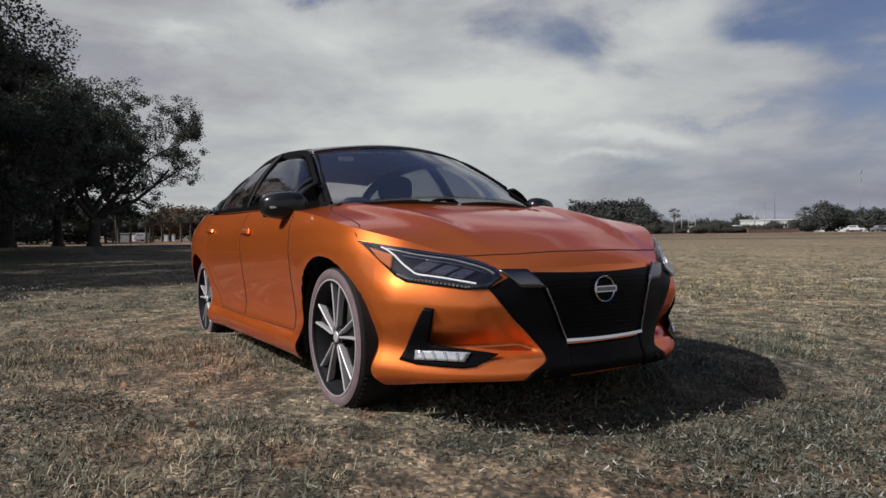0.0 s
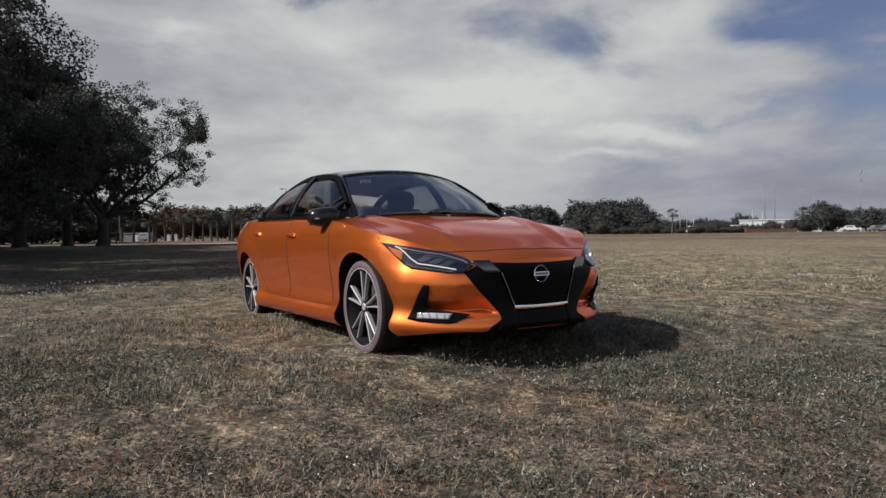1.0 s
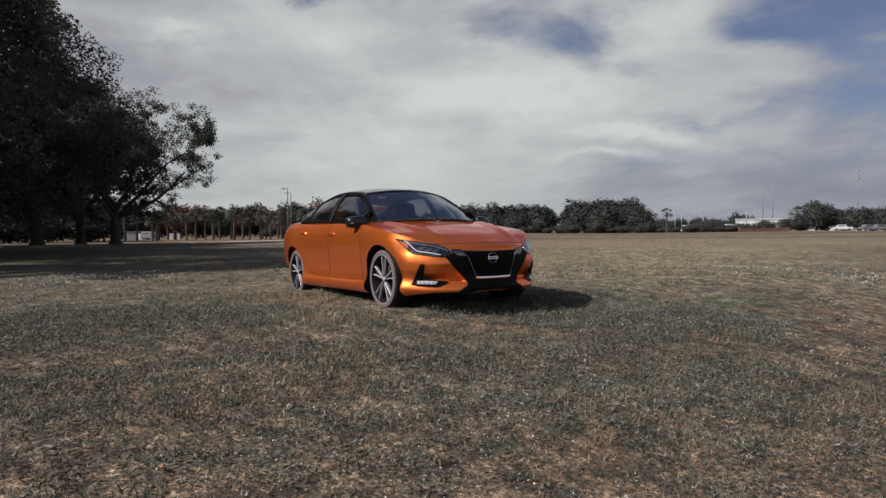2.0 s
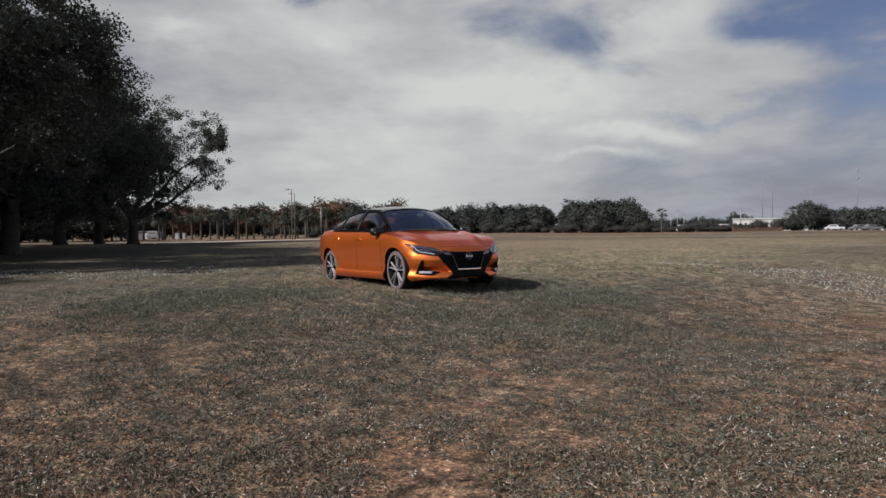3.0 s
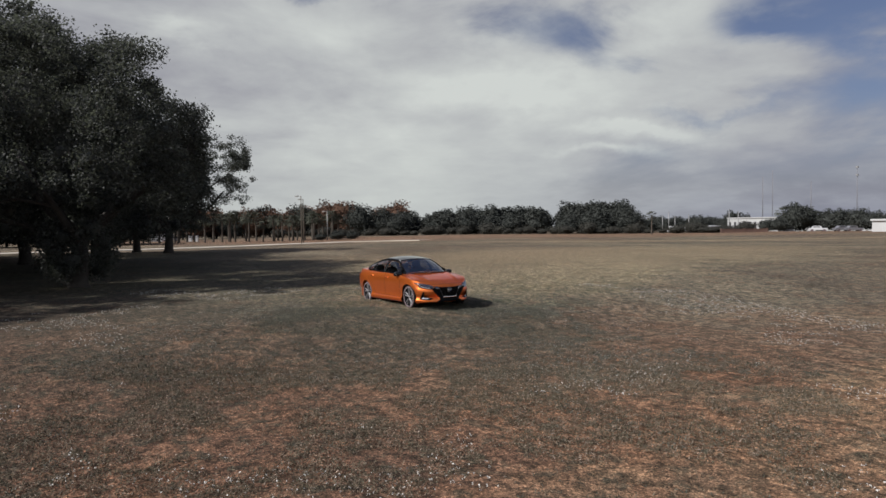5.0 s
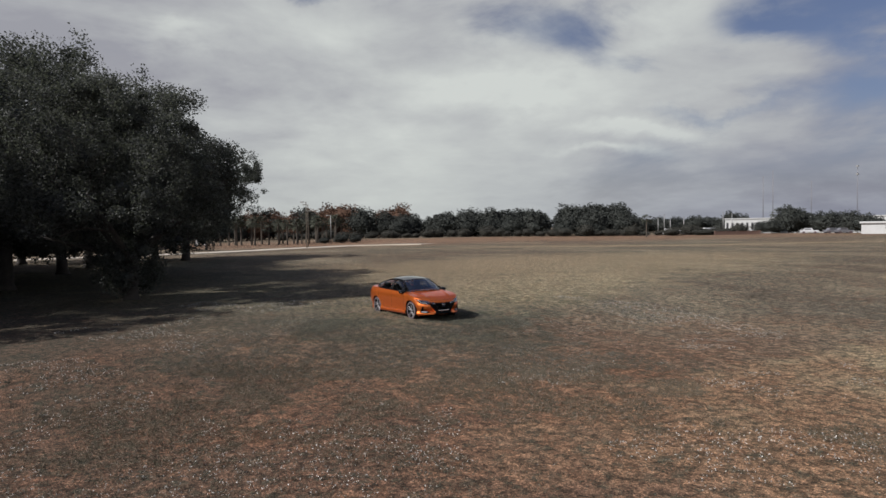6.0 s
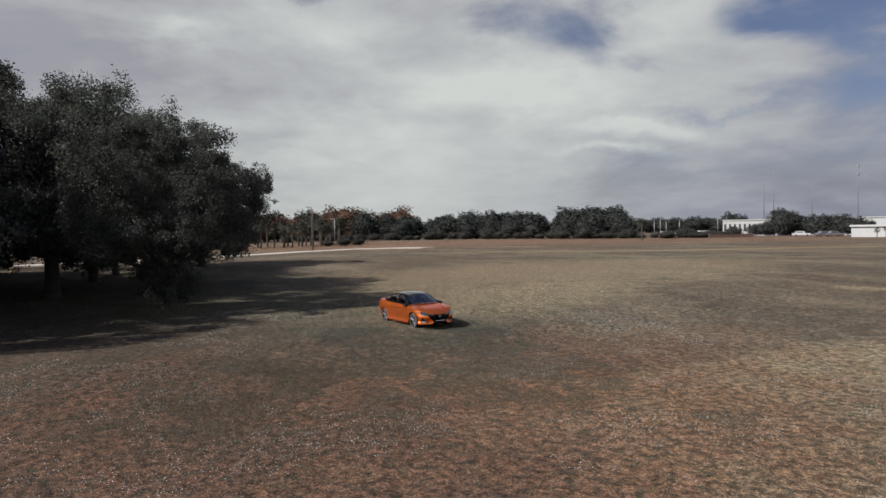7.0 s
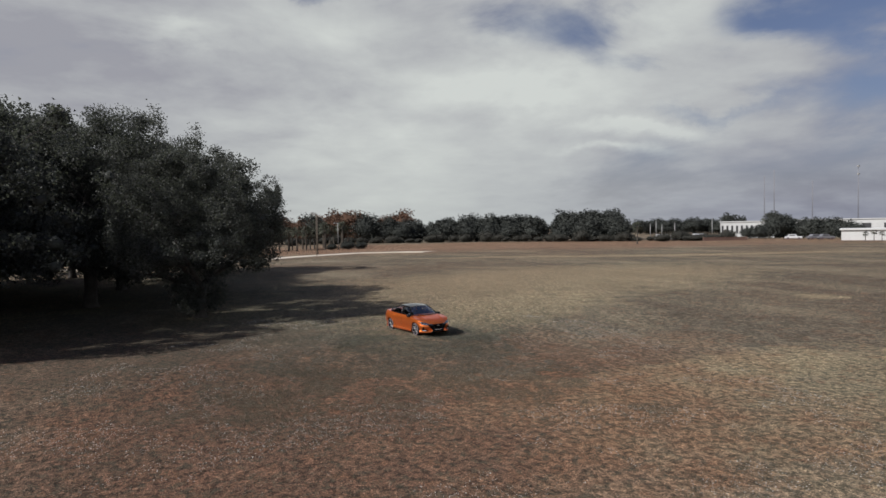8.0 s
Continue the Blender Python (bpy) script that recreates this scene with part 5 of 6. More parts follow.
kept = set(KEEP)
for i in range(NS):
    for k in range(NZ + 1):
        near = [(i - 1, k - 1), (i - 1, k), (i, k - 1), (i, k)]
        near = [q for q in near if 0 <= q[0] < NS - 1 and 0 <= q[1] < NZ]
        inside = [q in kept for q in near]
        if any(inside) and not all(inside):
            p = WALL[i][k]
            ax = AXLE if p.x > 0 else -AXLE
            if p.z < TYRE_R:
                WALL[i][k] = Vector((ax + math.copysign(ARCH, p.x - ax), skin_y(k, ax + math.copysign(ARCH, p.x - ax), p.y), p.z))
                continue
            d = Vector((p.x - ax, p.z - TYRE_R - 0.005))
            if d.length > 1e-3:
                d = d.normalized() * ARCH
                WALL[i][k] = Vector((ax + d.x, skin_y(k, ax + d.x, p.y), TYRE_R + 0.005 + d.y))


def hollow(p):
    """The panel at each end of the bumper: it folds in under its upper edge and comes out again at the lip below."""
    u, z = abs(p.y), p.z
    inner = 0.475 - 0.86 * (0.478 - z)
    if p.x < 1.7 or not 0.292 < z < 0.48 or u < inner - 0.03:
        return 0.0
    deep = 0.066 * min(max((0.478 - z) / 0.155, 0.0), 1.0) * ease(0.28, 0.335, z)
    return deep * ease(inner - 0.03, inner + 0.01, u) * ease(0.735, 0.70, u)


SMOOTH_WALL = [[p.copy() for p in col] for col in WALL]
for col in WALL:
    for p in col:
        p.x -= hollow(p)


def grid_faces(cols, rows, flip=False, offset=0):
    f = []
    for i in range(cols - 1):
        for k in range(rows - 1):
            a = offset + i * rows + k
            q = (a, a + rows, a + rows + 1, a + 1)
            f.append(q[::-1] if flip else q)
    return f


def thicken(ob, thick, offset=-1.0):
    m = ob.modifiers.new("thickness", "SOLIDIFY")
    m.thickness, m.offset = thick, offset
    return ob


def wall_part(name, test, mat, s, label=""):
    """The pieces of the wall whose place passes the test, on side s (1: the car's left, -1: its right; 0: both)."""
    verts, faces, seen = [], [], {}

    def vert(i, k, side):
        key = (i, k, side)
        if key not in seen:
            p = WALL[i][k]
            seen[key] = len(verts)
            verts.append((p.x, p.y * side, p.z))
        return seen[key]
    for side in ((1, -1) if s == 0 else (s,)):
        for i, k in KEEP:
            c = (WALL[i][k] + WALL[i + 1][k + 1]) / 2
            if test(c):
                q = [vert(i, k, side), vert(i + 1, k, side), vert(i + 1, k + 1, side), vert(i, k + 1, side)]
                if i in (0, NS - 2) and s == 0:
                    q = [vert(a, b, 1 if (a in (0, NS - 1)) else side) for a, b in ((i, k), (i + 1, k), (i + 1, k + 1), (i, k + 1))]
                faces.append(tuple(q) if side == 1 else tuple(q[::-1]))
    return mesh_object(name, verts, faces, mat, True, car, label)


def is_front(c):
    return c.x > 1.72


def in_front_door(c):
    return -0.22 < c.x <= 0.86 and c.z > 0.30


def in_back_door(c):
    return -1.12 < c.x <= -0.22 and c.z > 0.30 and math.hypot(c.x + AXLE, c.z - TYRE_R) > 0.44


def build_shell():
    wall_part("body", lambda c: not (in_front_door(c) or in_back_door(c) or is_front(c)), M_PAINT, 0)
    wall_part("front_bumper", is_front, M_PAINT, 0)
    for s in (-1, 1):
        wall_part("front_door", in_front_door, M_PAINT, s)
        wall_part("back_door", in_back_door, M_PAINT, s)


build_shell()


def top_z(x, y, ye, ze):
    """The height of hood or boot lid at x, y, with its edge at ye, ze."""
    zc = curve(HOOD, x) if x > 0 else curve(DECK, x)
    t = abs(y) / ye if ye > 1e-4 else 1.0
    z = ze + (zc - ze) * (1 - t ** 2.3)
    if x > 0:
        line = 0.40 + 0.26 * (2.12 - x) / 1.3
        z += 0.026 * math.exp(-((abs(y) - line) / 0.06) ** 2) * ease(2.1, 1.5, x) * ease(0.75, 1.1, x) * ease(1.0, 0.8, t)
    return z


def top_part(name, lo, hi, mat):
    verts, faces = [], []
    cols = [i for i in range(NS) if lo <= WALL[i][NZ].x <= hi]
    rows = 41
    for i in cols:
        e = WALL[i][NZ]
        for k in range(rows):
            y = e.y * (2 * k / (rows - 1) - 1)
            verts.append((e.x, y, top_z(e.x, y, e.y, e.z)))
    return mesh_object(name, verts, grid_faces(len(cols), rows, True), mat, True, car)


top_part("hood", 0.60, 2.3, M_PAINT)
top_part("boot_lid", -2.4, -1.45, M_PAINT)


def patch(name, rows_of_points, mat, label="", parent=None, thick=0.0):
    n = len(rows_of_points[0])
    verts = [p for row in rows_of_points for p in row]
    ob = mesh_object(name, verts, grid_faces(len(rows_of_points), n), mat, True, parent or car, label)
    if thick:
        thicken(ob, thick, 0.0)
    return ob


# the glasshouse: border lines on one side (y positive), mirrored for the other
A_LINE = [(0.865, 0.69, 0.94), (0.585, 0.628, 1.13), (0.25, 0.543, 1.312)]
RAIL = [(0.25, 0.543, 1.312), (-0.1, 0.548, 1.352), (-0.45, 0.548, 1.358), (-0.8, 0.545, 1.325), (-1.15, 0.56, 1.252), (-1.42, 0.60, 1.165), (-1.66, 0.655, 1.07)]
BELT = [(0.80, 0.80, 0.935), (0.3, 0.812, 0.952), (-0.3, 0.818, 0.968), (-0.9, 0.805, 0.985), (-1.3, 0.77, 1.01), (-1.66, 0.69, 1.06)]


def arc_between(p, q, bulge_x, bulge_z, n=24):
    """Points from p to its mirror image q, bowed ahead and up in the middle."""
    out = []
    for k in range(n + 1):
        t = k / n
        b = 1 - (2 * t - 1) ** 2
        v = p.lerp(q, t)
        out.append(Vector((v.x + bulge_x * b, v.y, v.z + bulge_z * b)))
    return out


def mirrored(v):
    return Vector((v.x, -v.y, v.z))


def build_glasshouse():
    a = spline(A_LINE, 12)
    patch("windshield", [arc_between(p, mirrored(p), 0.24 - 0.14 * i / 12, 0.035 + 0.015 * i / 12) for i, p in enumerate(a)], M_WINDSCREEN, "clear windshield with a dark top band", thick=0.005)
    header = [[v + Vector((0.004, 0, 0.006)) for v in arc_between(p, mirrored(p), 0.24 - 0.14 * i / 12, 0.035 + 0.015 * i / 12)] for i, p in ((11, a[11].lerp(a[12], 0.05)), (12, a[12]))]
    patch("roof_header", header, M_ROOF, "gloss black roof edge over the windshield", thick=0.004)
    rail = spline(RAIL, 48)
    split = 30
    front = 0.10
    roof = []
    for i in range(split + 1):
        p = rail[i]
        f = i / split
        roof.append(arc_between(p, mirrored(p), front * (1 - f) ** 3 - 0.12 * f ** 3, 0.046 + 0.016 * math.sin(math.pi * f), 28))
    thicken(patch("roof", roof, M_ROOF, "gloss black roof"), 0.015, 0.0)
    patch("headliner", [[v - Vector((0, 0, 0.035)) for v in row[2:-2]] for row in roof], M_LINING, "grey cloth headliner", thick=0.006)
    back = []
    for i in range(split, 49):
        p = rail[i]
        f = (i - split) / (48 - split)
        back.append(arc_between(p, mirrored(p), -0.12 - 0.10 * f, 0.047 - 0.01 * f, 28))
    patch("rear_window", back, M_REAR_GLASS, "tinted rear window", thick=0.005)

    for s in (-1, 1):
        upper = spline(A_LINE + RAIL[1:], 80)
        belt = spline(BELT, 80)
        # side glass between the belt and the roof rail, with a slight barrel
        panes = ((0.60, -0.17, "front_window"), (-0.27, -0.98, "rear_door_window"), (-1.02, -1.40, "quarter_window"))

        def at_x(line, x):
            for p, q in zip(line, line[1:]):
                if (p.x - x) * (q.x - x) <= 0 and p.x != q.x:
                    return p.lerp(q, (p.x - x) / (p.x - q.x))
            return line[0] if x > line[0].x else line[-1]

        def skin(x, t, out=0.0):
            b, u = at_x(belt, x), at_x(upper, x)
            v = b.lerp(u, t)
            n = Vector((0, (u.z - b.z), -(u.y - b.y)))
            n = n.normalized() if n.length > 1e-5 else Vector((0, 1, 0))
            v = v + n * (0.03 * math.sin(math.pi * t) * min(1, (u - b).length / 0.3) + out)
            return Vector((v.x, v.y * s, v.z))

        for x0, x1, nm in panes:
            rows = [[skin(x0 + (x1 - x0) * i / 14, 0.05 + 0.83 * k / 8) for k in range(9)] for i in range(15)]
            patch(nm, rows, M_SIDE_GLASS, "dark tinted side window", thick=0.004)
        # black frame round the panes: sill strip, roof rail, pillars
        strips = (("belt_moulding", [(x, 0.03) for x in np.linspace(0.74, -1.45, 30)], 0.034, M_TRIM),
                  ("roof_rail", [(x, 0.945) for x in np.linspace(0.66, -1.52, 36)], 0.04, M_PILLAR),
                  ("b_pillar", [(-0.22, t) for t in np.linspace(0.02, 0.95, 10)], 0.10, M_TRIM),
                  ("c_pillar", [(-1.00, t) for t in np.linspace(0.02, 0.95, 10)], 0.055, M_TRIM),
                  ("d_pillar", [(-1.45, t) for t in np.linspace(0.0, 1.0, 10)], 0.13, M_TRIM),
                  ("mirror_triangle", [(0.66, t) for t in np.linspace(0.0, 0.9, 8)], 0.15, M_TRIM))
        for nm, line, wide, mat in strips:
            flat = nm == "roof_rail"
            pts = [skin(x, t, 0.001 if flat else 0.004) for x, t in line]
            sweep(nm, pts, [Vector((0, s, 0.45)).normalized()] * len(pts), wide, 0.006 if flat else 0.016, mat)
        ap = [Vector((p.x, (p.y - 0.010) * s, p.z - 0.020 * ease(0.94, 1.25, p.z))) for p in spline(A_LINE + RAIL[1:], 60)]
        sweep("a_pillar", ap, [Vector((0.42, 0.75 * s, 0.40)).normalized()] * 16 + [Vector((0.42 - 0.4 * min(k / 8, 1), 0.7 * s, 0.45 + 0.2 * min(k / 8, 1))).normalized() for k in range(len(ap) - 16)], 0.072, 0.008, M_PILLAR)
        chrome = [skin(x, 0.0, 0.010) for x in np.linspace(0.70, -1.38, 26)] + [skin(-1.40, t, 0.012) for t in (0.05, 0.2, 0.36)]
        sweep("chrome_strip", chrome, [Vector((0, s, 0.3)).normalized()] * len(chrome), 0.012, 0.010, M_CHROME)


def sweep(name, pts, normals, wide, thick, mat, parent=None, label=""):
    """A flat bar along pts, lying with its back on the surface."""
    verts, faces = [], []
    n = len(pts)
    for i, p in enumerate(pts):
        t = (pts[min(i + 1, n - 1)] - pts[max(i - 1, 0)]).normalized()
        nr = Vector(normals[i])
        nr = (nr - t * nr.dot(t)).normalized()
        w = t.cross(nr) * wide / 2
        h = nr * thick / 2
        b = 0.75
        verts += [p - w - h, p - w + h * 0.2, p - w * b + h, p + w * b + h, p + w + h * 0.2, p + w - h]
    for i in range(n - 1):
        for j in range(6):
            a, c = i * 6 + j, i * 6 + (j + 1) % 6
            faces.append((a, a + 6, c + 6, c))
    faces.append(tuple(range(6)))
    faces.append(tuple(range(6 * n - 6, 6 * n))[::-1])
    ob = mesh_object(name, verts, faces, mat, False, parent or car, label)
    return ob


build_glasshouse()
# ---- wheels ----
def lathe(name, profile, mat, parent, segments=64, label=""):
    """Turns a closed profile of (radius, y) round the y axis."""
    verts, faces = [], []
    m = len(profile)
    for j in range(segments):
        a = 2 * math.pi * j / segments
        for r, y in profile:
            verts.append((r * math.cos(a), y, r * math.sin(a)))
    for j in range(segments):
        for k in range(m):
            a, b = j * m + k, j * m + (k + 1) % m
            c, d = ((j + 1) % segments) * m + k, ((j + 1) % segments) * m + (k + 1) % m
            faces.append((a, b, d, c))
    ob = mesh_object(name, verts, faces, mat, True, parent, label)
    ob.data.set_sharp_from_angle(angle=radians(35))
    return ob


def slab(name, outline2d, y0, y1, mat, parent, bevel=0.004, label=""):
    """A plate in the wheel's plane, from y0 (inner) to y1 (outer face)."""
    bm = bmesh.new()
    back = [bm.verts.new((x, y0, z)) for x, z in outline2d]
    f = bm.faces.new(back)
    ex = bmesh.ops.extrude_face_region(bm, geom=[f])
    bmesh.ops.translate(bm, vec=(0, y1 - y0, 0), verts=[v for v in ex["geom"] if isinstance(v, bmesh.types.BMVert)])
    bmesh.ops.recalc_face_normals(bm, faces=bm.faces)
    if bevel:
        face_edges = [e for e in bm.edges if all(abs(v.co.y - y1) < 1e-6 for v in e.verts)]
        bmesh.ops.bevel(bm, geom=face_edges, offset=bevel, segments=1, affect="EDGES")
    return part(name, bm, mat, parent, label, smooth=False)


def wheel(x, side, spin):
    """side: 1 for the car's left. The wheel's own y axis points outwards."""
    w = new("wheel", None)
    w.parent = car
    w.matrix_basis = pose(x, side * TRACK, TYRE_R, 0, 0, 0 if side > 0 else 180) @ pose(0, 0, 0, 0, spin, 0)
    tyre = lathe("tyre", [(0.252, 0.092), (0.262, 0.102), (0.276, 0.107), (0.293, 0.105), (0.307, 0.097), (0.318, 0.084), (0.3245, 0.066), (0.325, 0.0), (0.3245, -0.07), (0.316, -0.09), (0.288, -0.105), (0.250, -0.10), (0.240, -0.09)],
                 M_TREAD, w, 72, "low-profile black tyre")
    lathe("sidewall", [(0.257, 0.099), (0.266, 0.1065), (0.278, 0.1095), (0.291, 0.1085), (0.303, 0.1030), (0.303, 0.096), (0.275, 0.10), (0.26, 0.094)], M_RUBBER, tyre, 72, "dusty grey-pink sidewall")
    v, f = [], []
    for j in range(72):
        a = 2 * math.pi * (j + 0.5) / 72
        tube_into(v, f, [Vector((0.3225 * math.cos(a), -0.085, 0.3225 * math.sin(a))), Vector((0.3225 * math.cos(a), 0.085, 0.3225 * math.sin(a)))], [0.0032] * 2, 4)
    mesh_object("tread", v, f, M_TREAD, False, tyre)
    lathe("rim", [(0.256, 0.096), (0.259, 0.103), (0.255, 0.106), (0.249, 0.102), (0.245, 0.088), (0.239, 0.05), (0.215, -0.09), (0.24, -0.10), (0.24, -0.07), (0.241, 0.05), (0.254, 0.088)], M_ALLOY_DARK, w)
    lathe("rim_lip", [(0.2535, 0.101), (0.2600, 0.1035), (0.2600, 0.1065), (0.2535, 0.1075)], M_ALLOY, w, 64, "bright machined rim lip")
    lathe("barrel", [(0.248, 0.094), (0.233, 0.060), (0.212, -0.085), (0.214, -0.09), (0.226, 0.05)], M_ALLOY_DARK, w, 48)
    lathe("brake_disc", [(0.05, 0.0), (0.148, 0.0), (0.148, -0.022), (0.05, -0.022)], M_DISC, w, 48)
    part("brake_caliper", box_bm((0.07, 0.07, 0.15), (0.125, 0.0, 0.02), 0.015), M_ALLOY_DARK, w)
    lathe("back_plate", [(0.0, -0.05), (0.198, -0.05), (0.198, -0.06), (0.0, -0.06)], M_BLACK_PLASTIC, w, 32)
    hub = lathe("hub", [(0.0, 0.085), (0.026, 0.085), (0.031, 0.082), (0.040, 0.074), (0.058, 0.066), (0.060, 0.03), (0.0, 0.03)], M_ALLOY_DARK, w, 40)
    lathe("centre_cap", [(0.0, 0.090), (0.022, 0.090), (0.026, 0.086), (0.026, 0.07), (0.0, 0.07)], M_ALLOY, hub, 32)
    for k in range(5):
        a = math.pi / 2 + 2 * math.pi * k / 5

        def at(r, q):
            return (r * math.cos(a) - q * math.sin(a), r * math.sin(a) + q * math.cos(a))
        slab("spoke_web", [at(0.045, -0.022), at(0.247, -0.050), at(0.249, 0.050), at(0.045, 0.022)], 0.045, 0.066, M_ALLOY_DARK, w)
        for sgn in (-1, 1):
            pts = [at(0.036, sgn * 0.003), at(0.120, sgn * 0.0165), at(0.2515, sgn * 0.044), at(0.2495, sgn * 0.0570), at(0.150, sgn * 0.0335), at(0.050, sgn * 0.015)]
            slab("spoke", pts if sgn > 0 else pts[::-1], 0.06, 0.091, M_ALLOY, w, 0.003, "machined silver spoke edge")
        b = a + math.pi / 5
        bm = bmesh.new()
        bmesh.ops.create_cone(bm, cap_ends=True, segments=6, radius1=0.0095, radius2=0.0095, depth=0.02)
        bmesh.ops.rotate(bm, cent=(0, 0, 0), matrix=Matrix.Rotation(radians(90), 3, "X"), verts=bm.verts)
        bmesh.ops.translate(bm, vec=(0.05 * math.cos(b), 0.072, 0.05 * math.sin(b)), verts=bm.verts)
        part("lug_nut", bm, M_DARK_CHROME, w)
    return w


for x, side, spin in ((AXLE, -1, -3), (AXLE, 1, 50), (-AXLE, -1, 6), (-AXLE, 1, 33)):
    wheel(x, side, spin)


def wheel_house(x, side):
    """The dark liner behind a wheel."""
    verts, faces = [], []
    n = 20
    for j in range(n + 1):
        a = math.pi * (j / n * 1.2 - 0.1)
        for y in (0.45, 0.865 if x > 0 else 0.80):
            verts.append((x + (ARCH + 0.004) * math.cos(a), y * side, TYRE_R + (ARCH + 0.004) * math.sin(a)))
    faces = grid_faces(n + 1, 2)
    c = len(verts)
    verts.append((x, 0.45 * side, TYRE_R))
    faces += [(c, j * 2, j * 2 + 2) for j in range(n)]
    mesh_object("wheel_liner", verts, faces, M_BLACK_PLASTIC, True, car)


for x in (AXLE, -AXLE):
    for side in (-1, 1):
        wheel_house(x, side)
part("underbody", box_bm((3.5, 1.24, 0.12), (-0.05, 0, 0.245), 0.03), M_BLACK_PLASTIC, car)
# ---- what is set into the car's skin ----
def skin_tree():
    """The car's outer skin, without the hollows of the bumper."""
    verts, faces = [], []
    for side in (1, -1):
        k = len(verts)
        verts += [Vector((p.x, p.y * side, p.z)) for col in SMOOTH_WALL for p in col]
        for i, j in KEEP:
            a = k + i * (NZ + 1) + j
            q = (a, a + NZ + 1, a + NZ + 2, a + 1)
            faces.append(q if side > 0 else q[::-1])
    for o in car.children:
        if o.name.split(".")[0] == "hood":
            k = len(verts)
            verts += [v.co.copy() for v in o.data.vertices]
            faces += [tuple(k + i for i in p.vertices) for p in o.data.polygons]
    return BVHTree.FromPolygons(verts, faces)


SKIN = skin_tree()


def on_skin(p, out=0.0):
    """The nearest place on the car's skin, raised by out, and the way out of it."""
    hit, nrm, _, _ = SKIN.find_nearest(Vector(p))
    if nrm.dot(hit - Vector((0.3, 0, 0.45))) < 0:
        nrm = -nrm
    return hit + nrm * out, nrm


def even(line, n):
    """n + 1 points along the straight pieces of a line, the same number on each piece."""
    out = []
    m = len(line) - 1
    for k in range(n + 1):
        f = k / n * m
        i = min(int(f), m - 1)
        out.append(Vector(line[i]).lerp(Vector(line[i + 1]), f - i))
    return out


def lines_between(upper, lower, cols, rows, out, s, straight):
    """A grid between two lines of points laid on the skin; s = -1 keeps the side, 1 mirrors it."""
    a, b = (even(line, cols) if straight else spline(line, cols) for line in (upper, lower))
    grid = []
    for p, q in zip(a, b):
        row = []
        for k in range(rows + 1):
            v = p.lerp(q, k / rows)
            v = Vector((v.x, v.y * -s, v.z))
            row.append(on_skin(v, out)[0])
        grid.append(row)
    return grid


def skin_patch(name, upper, lower, mat, s, out=0.003, cols=16, rows=6, parent=None, label="", thick=0.004, straight=False):
    g = lines_between(upper, lower, cols, rows, out, s, straight or len(upper) == 2)
    ob = patch(name, g, mat, label, parent)
    thicken(ob, thick, 0.0)
    return ob


def skin_line(name, pts, wide, thick, mat, s, out=0.002, n=24, parent=None, label=""):
    line = spline(pts, n)
    got = [on_skin(Vector((v.x, v.y * -s, v.z)), out) for v in line]
    return sweep(name, [g[0] for g in got], [g[1] for g in got], wide, thick, mat, parent, label)


HL_TOP = [(1.645, -0.846, 0.748), (1.736, -0.789, 0.730), (1.838, -0.691, 0.703), (1.948, -0.559, 0.675), (2.005, -0.503, 0.654), (2.049, -0.461, 0.631), (2.074, -0.450, 0.594)]
HL_LOW = [(1.691, -0.830, 0.712), (1.739, -0.806, 0.669), (1.808, -0.774, 0.608), (1.852, -0.750, 0.585), (1.934, -0.680, 0.571), (2.018, -0.593, 0.555), (2.065, -0.518, 0.553)]


def between(t, f):
    a, b = even(HL_TOP, 30), even(HL_LOW, 30)
    k = min(int(t * 30), 29)
    g = t * 30 - k
    return a[k].lerp(a[k + 1], g).lerp(b[k].lerp(b[k + 1], g), f)


